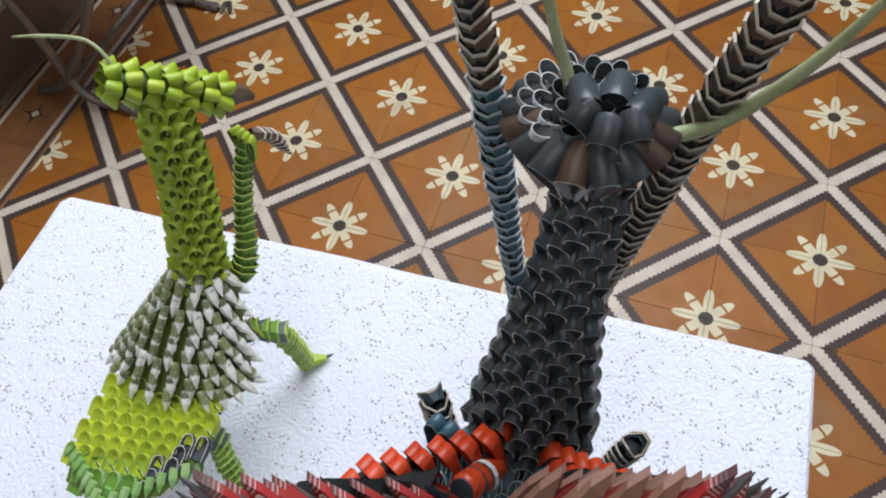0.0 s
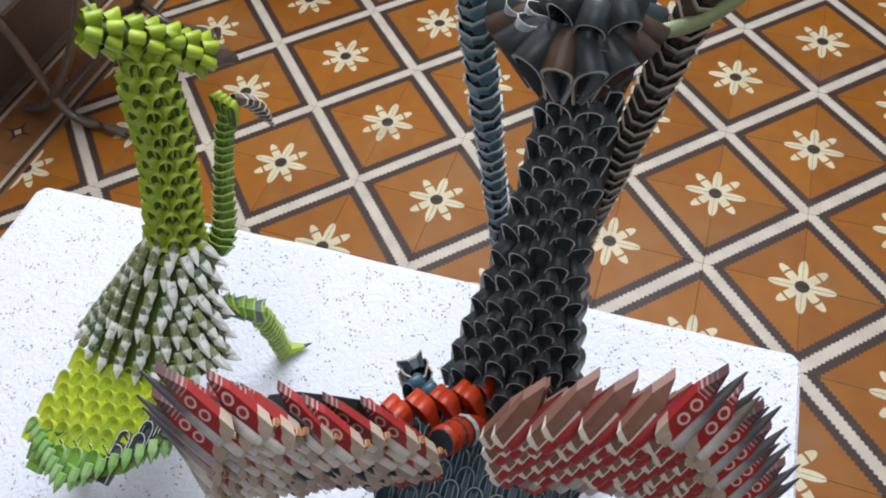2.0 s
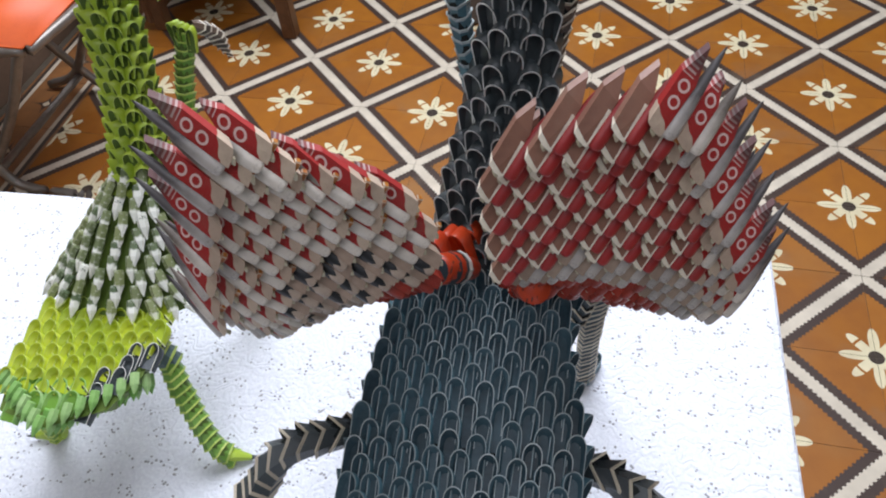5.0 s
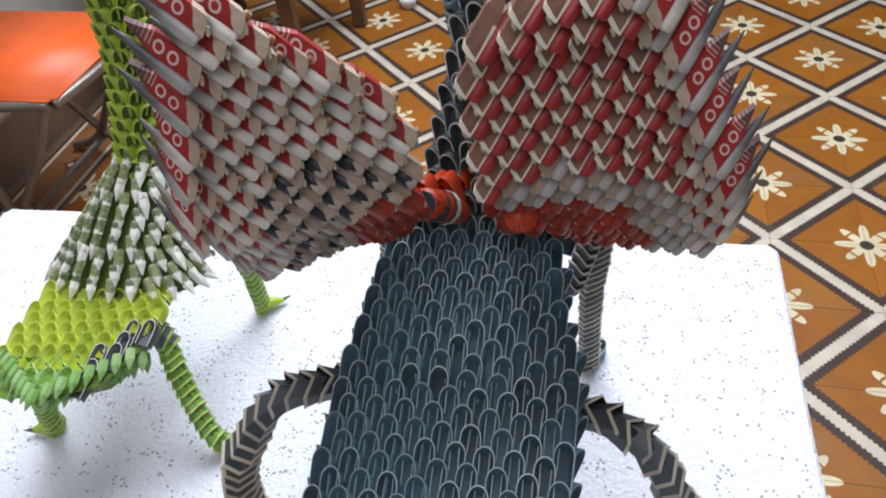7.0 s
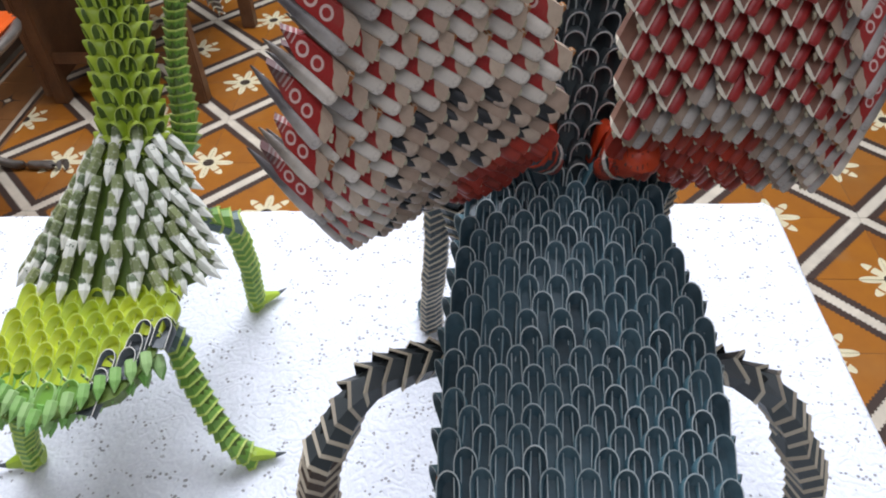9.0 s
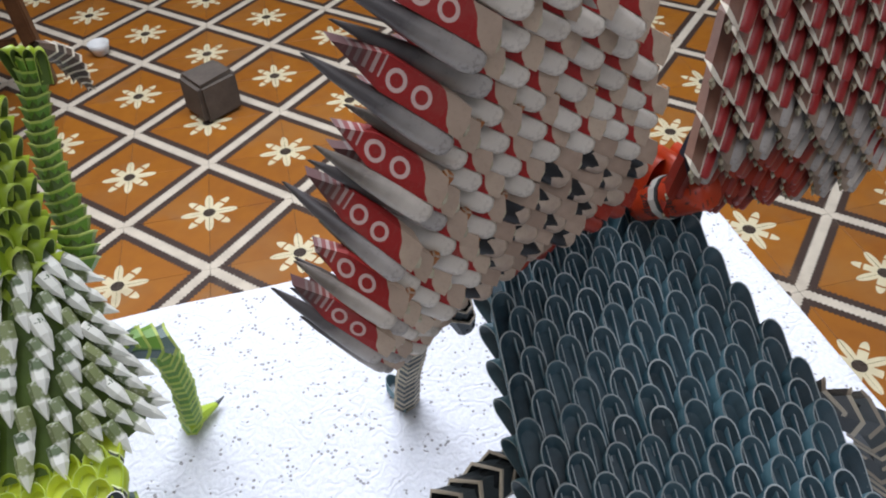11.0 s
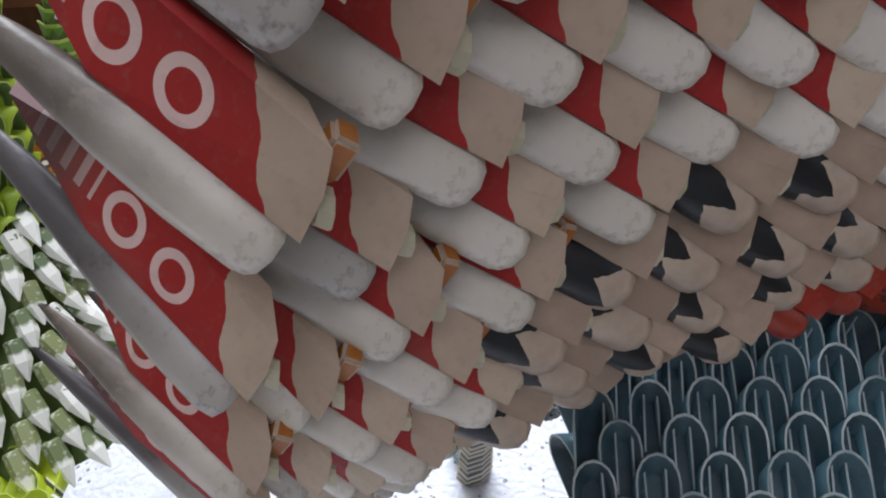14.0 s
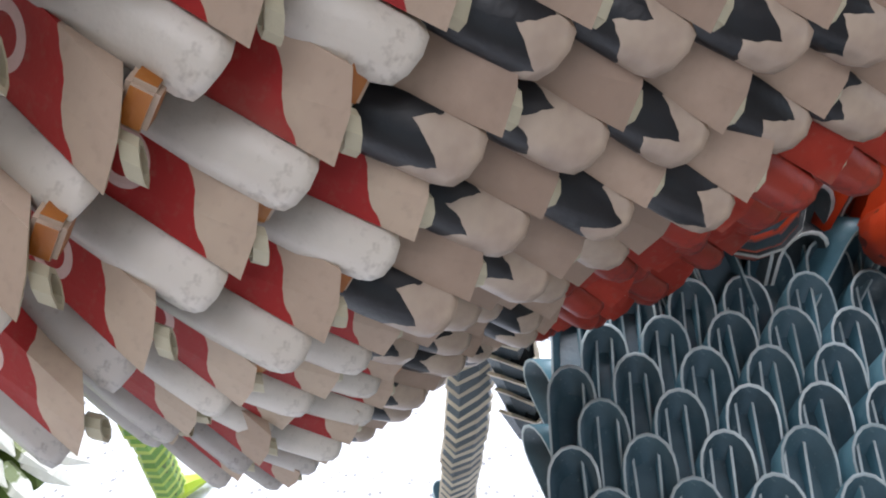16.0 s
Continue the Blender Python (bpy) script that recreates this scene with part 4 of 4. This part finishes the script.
for i, (p, t, f) in enumerate(spline(GH, 0.0125)):
    for q in range(6):
        a = 2 * math.pi * q / 6 + i * 0.4
        sd = t.cross(Vector((0, 0, 1))).normalized()
        out = sd * math.cos(a) + t.cross(sd) * math.sin(a)
        piece("paper_unit", ARCH_LIME, ghead, p + out * 0.0042 - t * 0.004, t * 0.55 + out * 0.8, out * 0.6 - t, (0.72, 0.62, 0.90))
part("snout_tip", tube(bmesh.new(), [(0.540, -0.896, 1.022), (0.547, -0.888, 1.017), (0.551, -0.883, 1.010)], [0.009, 0.007, 0.003], 0.004, 8), BROWN, gd, "dark brown folded tip", GB)
part("feeler", tube(bmesh.new(), [(0.508, -0.934, 1.072), (0.497, -0.930, 1.085), (0.484, -0.929, 1.088), (0.462, -0.935, 1.090), (0.445, -0.938, 1.088)], [0.0011, 0.0013, 0.0013, 0.0011, 0.0007], 0.004, 6), STEM, gd, "pale dried stem feeler", GB, True)

# raised limb beside the neck, with a dark drooping end
GA = [(0.542, -0.962, 0.893), (0.545, -0.950, 0.905), (0.541, -0.932, 0.925), (0.540, -0.915, 0.950), (0.543, -0.900, 0.975)]
garm = part("raised_limb", tube(bmesh.new(), GA, [0.008, 0.007, 0.006, 0.0055, 0.006], 0.006, 8), LIMEDEEP, gd, "slim raised limb of green paper links", GB)
chain(garm, CUP_GREEN, GA, [0.0105, 0.0088, 0.0075, 0.0072, 0.0076], 0.0062, 0.85, Vector((1, 0, 0)), 4)
for q in range(4):
    piece("paper_unit", ARCH_LIME, garm, (0.537 + q * 0.0042, -0.900 - 0.002 * q, 0.972), (-0.15 + q * 0.08, 0.35, 1), (-0.3 + q * 0.2, -1, 0.3), (0.55, 0.95, 0.9))
chain(part("drooping_end", tube(bmesh.new(), [(0.548, -0.894, 0.984), (0.555, -0.886, 0.974), (0.560, -0.882, 0.958)], [0.004, 0.005, 0.001], 0.004, 8), BROWN, gd, "dark brown drooping end", GB), CUP_BROWN, [(0.548, -0.894, 0.984), (0.555, -0.886, 0.974), (0.560, -0.882, 0.956)], [0.006, 0.0065, 0.002], 0.005)

# cape of pointed folds
bm = bmesh.new()
ct, cb = Vector((0.522, -0.985, 0.915)), Vector((0.510, -1.056, 0.858))
capes = []
for i in range(7):
    f = i / 6
    c = ct.lerp(cb, f)
    hw = 0.022 + 0.034 * f
    capes.append([bm.verts.new((c.x + hw * math.sin(a), c.y - 0.004 + 0.034 * (1 - math.cos(a)) * (0.5 + 0.5 * f), c.z - 0.016 * (1 - math.cos(a)))) for a in (radians(-100 + 200 * q / 10) for q in range(11))])
for a, b in zip(capes, capes[1:]):
    for q in range(10):
        bm.faces.new((a[q], a[q + 1], b[q + 1], b[q]))
cape = part("cape", bm, LIMEDEEP, gd, "shaggy cape of olive folds with white points", GB)
cape.modifiers.new("thick", 'SOLIDIFY').thickness = 0.01
for i in range(10):
    f = i / 9
    c = ct.lerp(cb, f) + Vector((0, 0.004, 0.004))
    hw = 0.022 + 0.036 * f
    n = round(6 + 7 * f)
    for q in range(n + 1):
        a = radians(-95 + 190 * (q + 0.5 * (i % 2)) / (n + 0.5))
        p = Vector((c.x + hw * math.sin(a), c.y - 0.006 + 0.034 * (1 - math.cos(a)) * (0.5 + 0.5 * f), c.z - 0.016 * (1 - math.cos(a)) + 0.003))
        nrm = Vector((math.sin(a) * 0.8, -math.cos(a) * 0.7, 0.85))
        dn = Vector((math.sin(a) * 0.55 + random.uniform(-.12, .12), -0.75 * math.cos(a) + random.uniform(-.1, .1), -0.55 + random.uniform(-.1, .12)))
        piece("paper_unit", SPIKE, cape, p, dn, nrm, (1.02, 0.80 + 0.18 * random.random(), 1))

# flat rump of yellow folds with a pointed green fringe
bm = bmesh.new()
quad = [Vector((0.468, -1.062)), Vector((0.553, -1.058)), Vector((0.556, -1.095)), Vector((0.542, -1.122)), (Vector((0.505, -1.140))), Vector((0.468, -1.134)), Vector((0.460, -1.100))]
top = [bm.verts.new((p.x, p.y, 0.852 + (p.y + 1.06) * 0.12)) for p in quad]
bot = [bm.verts.new((p.x + (0.515 - p.x) * 0.25, p.y + (-1.085 - p.y) * 0.25, 0.826)) for p in quad]
bm.faces.new(top); bm.faces.new(bot[::-1])
for i in range(len(quad)):
    bm.faces.new((top[i], bot[i], bot[(i + 1) % len(quad)], top[(i + 1) % len(quad)]))
rump = part("rump", bm, LIMEDEEP, gd, "flat rump of yellow-green folded scales", GB)
for i in range(9):
    y = -1.060 - i * 0.0090
    lo = 0.468 - 0.004 * min(i, 5) / 5 + max(0, i - 6) * 0.006
    hi = 0.553 + 0.004 * min(i, 4) / 4 - max(0, i - 4) * 0.0075
    n = round((hi - lo) / 0.0118)
    for q in range(n + (0 if i % 2 else 1)):
        x = lo + (q + (0.5 if i % 2 else 0)) * (hi - lo) / n
        yy = y + (x - 0.515) * 0.15
        edge = x > hi - 0.012
        fringe = i > 6
        me = ARCH_LOOPG if edge and i > 3 else (ARCH_FROST if fringe else ARCH_YEL)
        piece("paper_unit", me, rump, (x, yy, 0.854 + (yy + 1.06) * 0.12 - (0.004 if fringe else 0)), (0.12, 1, 0.18), ((x - 0.515) * 1.5, -0.2 - (0.6 if fringe else 0), 1), (1, 1, 1))
FRINGE = spike_mesh("fringe_fold", FROST)
for i in range(15):
    f = i / 14
    p = Vector((0.462, -1.112, 0.846)).lerp(Vector((0.505, -1.140, 0.846)), min(1, f * 2)) if f < 0.5 else Vector((0.505, -1.140, 0.846)).lerp(Vector((0.553, -1.100, 0.846)), f * 2 - 1)
    for d in range(3):
        piece("paper_unit", FRINGE, rump, p + Vector((0.003 * (d % 2), 0.005 * d, -0.008 * d + 0.002)), ((p.x - 0.515) * 9, -1, -0.35 - 0.3 * d), (0, -0.4, 1), (0.95, 0.72, 0.9))

# legs
for nm, pts, r0 in (("front_leg", [(0.535, -1.010, 0.858), (0.552, -0.990, 0.858), (0.568, -0.981, 0.848), (0.571, -0.975, 0.815), (0.568, -0.970, 0.780), (0.565, -0.966, 0.756)], 0.0085),
                    ("front_leg", [(0.490, -1.005, 0.858), (0.470, -0.990, 0.858), (0.456, -0.980, 0.840), (0.450, -0.975, 0.80), (0.446, -0.972, 0.756)], 0.0085),
                    ("hind_leg", [(0.546, -1.070, 0.850), (0.554, -1.070, 0.832), (0.561, -1.079, 0.808), (0.571, -1.090, 0.785), (0.583, -1.100, 0.765), (0.590, -1.101, 0.755)], 0.0085),
                    ("hind_leg", [(0.482, -1.108, 0.848), (0.476, -1.111, 0.828), (0.464, -1.110, 0.80), (0.454, -1.108, 0.775), (0.449, -1.107, 0.756)], 0.0085)):
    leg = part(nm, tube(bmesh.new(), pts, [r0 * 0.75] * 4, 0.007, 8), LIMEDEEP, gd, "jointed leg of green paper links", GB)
    chain(leg, CUP_GREEN, pts, [r0, r0 * 1.02, r0 * 0.95, r0 * 0.9], 0.0068, 0.9, Vector((0, 1, 0)), 5)
    if pts[-1][0] > 0.52:
        cut = 3 if nm == "front_leg" else 2
        chain(leg, CUP_TEAL, pts[:cut], [r0 * 1.15, r0 * 1.1, r0 * 1.08], 0.0075, 0.9, Vector((0, 1, 0)), 5)
    e = Vector(pts[-1])
    d = Vector((1, 0.75, 0)) if e.x > 0.52 and nm == "front_leg" else Vector((1, 0.15, 0)) if e.x > 0.52 else Vector((-1, -0.3, 0))
    d.normalize()
    foot = part("foot", tube(bmesh.new(), [e - d * 0.006 + Vector((0, 0, -0.002)), e + d * 0.004 + Vector((0, 0, -0.003)), e + d * 0.018 + Vector((0, 0, -0.006))], [0.0075, 0.0065, 0.0025], 0.004, 8, 0.75), LIME, leg, "lime folded foot")
    part("claw", tube(bmesh.new(), [e + d * 0.017 + Vector((0, 0, -0.006)), e + d * 0.025 + Vector((0, 0, -0.0045))], [0.0022, 0.0004], 0.002, 6), BLACKISH, leg, "black pointed claw")

# ---- chair, block and furniture beyond the table ----
CB = (-0.60, -0.02, 0)
chair = thing("chair", CB, "tubular steel chair with an orange vinyl seat by the wall", "chair")
bm = box(bmesh.new(), -0.49, -0.055, 0.452, 0.40, 0.38, 0.030, 0.013)
part("seat", bm, VINYL, chair, "orange vinyl seat", CB, True)
rim = [(-0.30, -0.235, 0.440), (-0.280, -0.055, 0.440), (-0.30, 0.125, 0.440), (-0.49, 0.145, 0.440), (-0.68, 0.125, 0.440), (-0.70, -0.055, 0.440), (-0.68, -0.235, 0.440), (-0.49, -0.255, 0.440), (-0.31, -0.237, 0.440)]
part("seat_rim", tube(bmesh.new(), rim, [0.012, 0.012], 0.02, 8, 1.0, Vector((0, 0, 1))), STEEL, chair, "chromed steel rim", CB, True)
for yy, fy in ((-0.22, -0.232), (0.11, 0.17)):
    part("leg", tube(bmesh.new(), [(-0.66, yy, 0.43), (-0.62, yy, 0.25), (-0.58, fy, 0.06), (-0.52, fy, 0.016), (-0.39, fy, 0.014)], [0.012, 0.012], 0.02, 8), STEEL, chair, "", CB, True)
    part("leg", tube(bmesh.new(), [(-0.34, yy, 0.43), (-0.46, yy, 0.25), (-0.62, fy, 0.06), (-0.72, fy, 0.014)], [0.012, 0.012], 0.02, 8), STEEL, chair, "", CB, True)
    part("foot_cap", tube(bmesh.new(), [(-0.40, fy, 0.014), (-0.37, fy, 0.014)], [0.0138, 0.0138], 0.01, 8), RUBBER, chair, "dark rubber cap", CB)
part("crossbar", tube(bmesh.new(), [(-0.60, -0.232, 0.06), (-0.60, 0.17, 0.06)], [0.010, 0.010], 0.05, 8), STEEL, chair, "", CB)
for yy in (-0.22, 0.11):
    part("back_post", tube(bmesh.new(), [(-0.68, yy, 0.43), (-0.74, yy, 0.60), (-0.77, yy, 0.80)], [0.011, 0.011], 0.03, 8), STEEL, chair, "", CB, True)
part("backrest", box(bmesh.new(), -0.765, -0.055, 0.74, 0.022, 0.36, 0.16, 0.009), VINYL, chair, "orange vinyl backrest", CB, True)

# wooden bench beyond the chair, with a solid dark back panel
WB = (-0.30, 0.73, 0)
bench = thing("wooden_bench", WB, "old dark wooden bench with square legs on the tiles", "bench")
for lx, ly in ((-0.10, 0.50), (-0.07, 0.96), (-0.52, 0.50), (-0.52, 0.96)):
    part("leg", box(bmesh.new(), lx, ly, 0.22, 0.042, 0.042, 0.44, 0.004), WOOD, bench, "", WB)
part("seat", box(bmesh.new(), -0.31, 0.73, 0.455, 0.50, 0.56, 0.030, 0.006), WOOD, bench, "", WB)
for ly in (0.50, 0.96):
    part("rail", box(bmesh.new(), -0.31, ly, 0.40, 0.40, 0.022, 0.07, 0.003), WOOD, bench, "", WB)
    part("stretcher", box(bmesh.new(), -0.31, ly, 0.14, 0.40, 0.020, 0.03, 0.003), WOOD, bench, "", WB)
part("back_panel", box(bmesh.new(), -0.545, 0.73, 0.46, 0.020, 0.52, 0.86, 0.004), WOOD, bench, "dark wooden panel", WB)

bm = bmesh.new()
prof = [(0.018, 0.0), (0.022, 0.004), (0.030, 0.022), (0.034, 0.040), (0.0315, 0.040), (0.027, 0.022), (0.018, 0.007)]
rg = [[bm.verts.new((r * math.cos(2 * math.pi * k / 16), r * math.sin(2 * math.pi * k / 16), z)) for k in range(16)] for r, z in prof]
for p, q in zip(rg, rg[1:]):
    for k in range(16):
        bm.faces.new((p[k], p[(k + 1) % 16], q[(k + 1) % 16], q[k]))
bm.faces.new(rg[0][::-1]); bm.faces.new(rg[-1])
cup = tagged(part("cup", bm, PLASTIC_WHITE, smooth=True), "small white cup standing on the tiles", "cup")
cup.location = (0.07, 1.10, 0)

bm = bmesh.new()
box(bm, 0, 0, 0.06, 0.125, 0.115, 0.12, 0.012)
for v in bm.verts:
    v.co += Vector([noise.noise(v.co * 30 + Vector((i * 9, 0, 0))) * 0.006 for i in range(3)])
blk = tagged(part("stone_block", bm, STONE), "rough brown-grey stone block standing on the tiles", "block")
blk.location, blk.rotation_euler = (0.425, 0.665, 0.0), (0, 0, radians(32))

# ---- tiles ----
bm = bmesh.new()
h = 0.0996
t0 = [bm.verts.new((sx * h, sy * h, z)) for z, k in ((-0.006, 1),) for sx, sy in ((-1, -1), (1, -1), (1, 1), (-1, 1))]
t1 = [bm.verts.new((sx * h, sy * h, -0.0005)) for sx, sy in ((-1, -1), (1, -1), (1, 1), (-1, 1))]
t2 = [bm.verts.new((sx * (h - 0.0006), sy * (h - 0.0006), 0)) for sx, sy in ((-1, -1), (1, -1), (1, 1), (-1, 1))]
for a, b in ((t0, t1), (t1, t2)):
    for k in range(4):
        bm.faces.new((a[k], a[(k + 1) % 4], b[(k + 1) % 4], b[k]))
bm.faces.new(t2)
TME = mesh_of("tile", bm, [TILE])
TMB = TME.copy()
TMB.materials.clear()
TMB.materials.append(BORDER)
rest_v, rest_f = [], []
for i in range(-4, 20):
    for j in range(-20, 22):
        cx, cy = i * 0.2 + 0.1, j * 0.2 + 0.1
        if cx > X1 or cy > Y1 or cy < Y0:
            continue
        dz = random.uniform(-0.0006, 0.0)
        near = -0.65 > cx - 0.2 and -0.8 < cy < 2.2 or (-0.7 < cx < 2.2 and -0.85 < cy < 2.2)
        if cx < -0.6:
            t = new("tile", TMB)
        elif near and not (0.25 < cx < 0.95 and cy < -0.75):
            t = new("tile", TME)
        else:
            b = len(rest_v)
            for sx, sy, z in ((-h, -h, -0.006), (h, -h, -0.006), (h, h, -0.006), (-h, h, -0.006), (-h, -h, 0), (h, -h, 0), (h, h, 0), (-h, h, 0)):
                rest_v.append((cx + sx, cy + sy, z + dz))
            rest_f += [(b + 4, b + 5, b + 6, b + 7), (b, b + 1, b + 5, b + 4), (b + 1, b + 2, b + 6, b + 5), (b + 2, b + 3, b + 7, b + 6), (b + 3, b, b + 4, b + 7)]
            continue
        t.parent = floor
        t.matrix_basis = pose(cx, cy, dz, random.uniform(-0.06, 0.06), random.uniform(-0.06, 0.06), random.uniform(-0.12, 0.12))
me = bpy.data.meshes.new("far_tiles")
me.from_pydata(rest_v, [], rest_f)
me.materials.append(TILE)
ft = new("far_tiles", me)
ft.parent = floor
tagged(ft, "the rest of the ochre patterned tiles", kind="stuff")
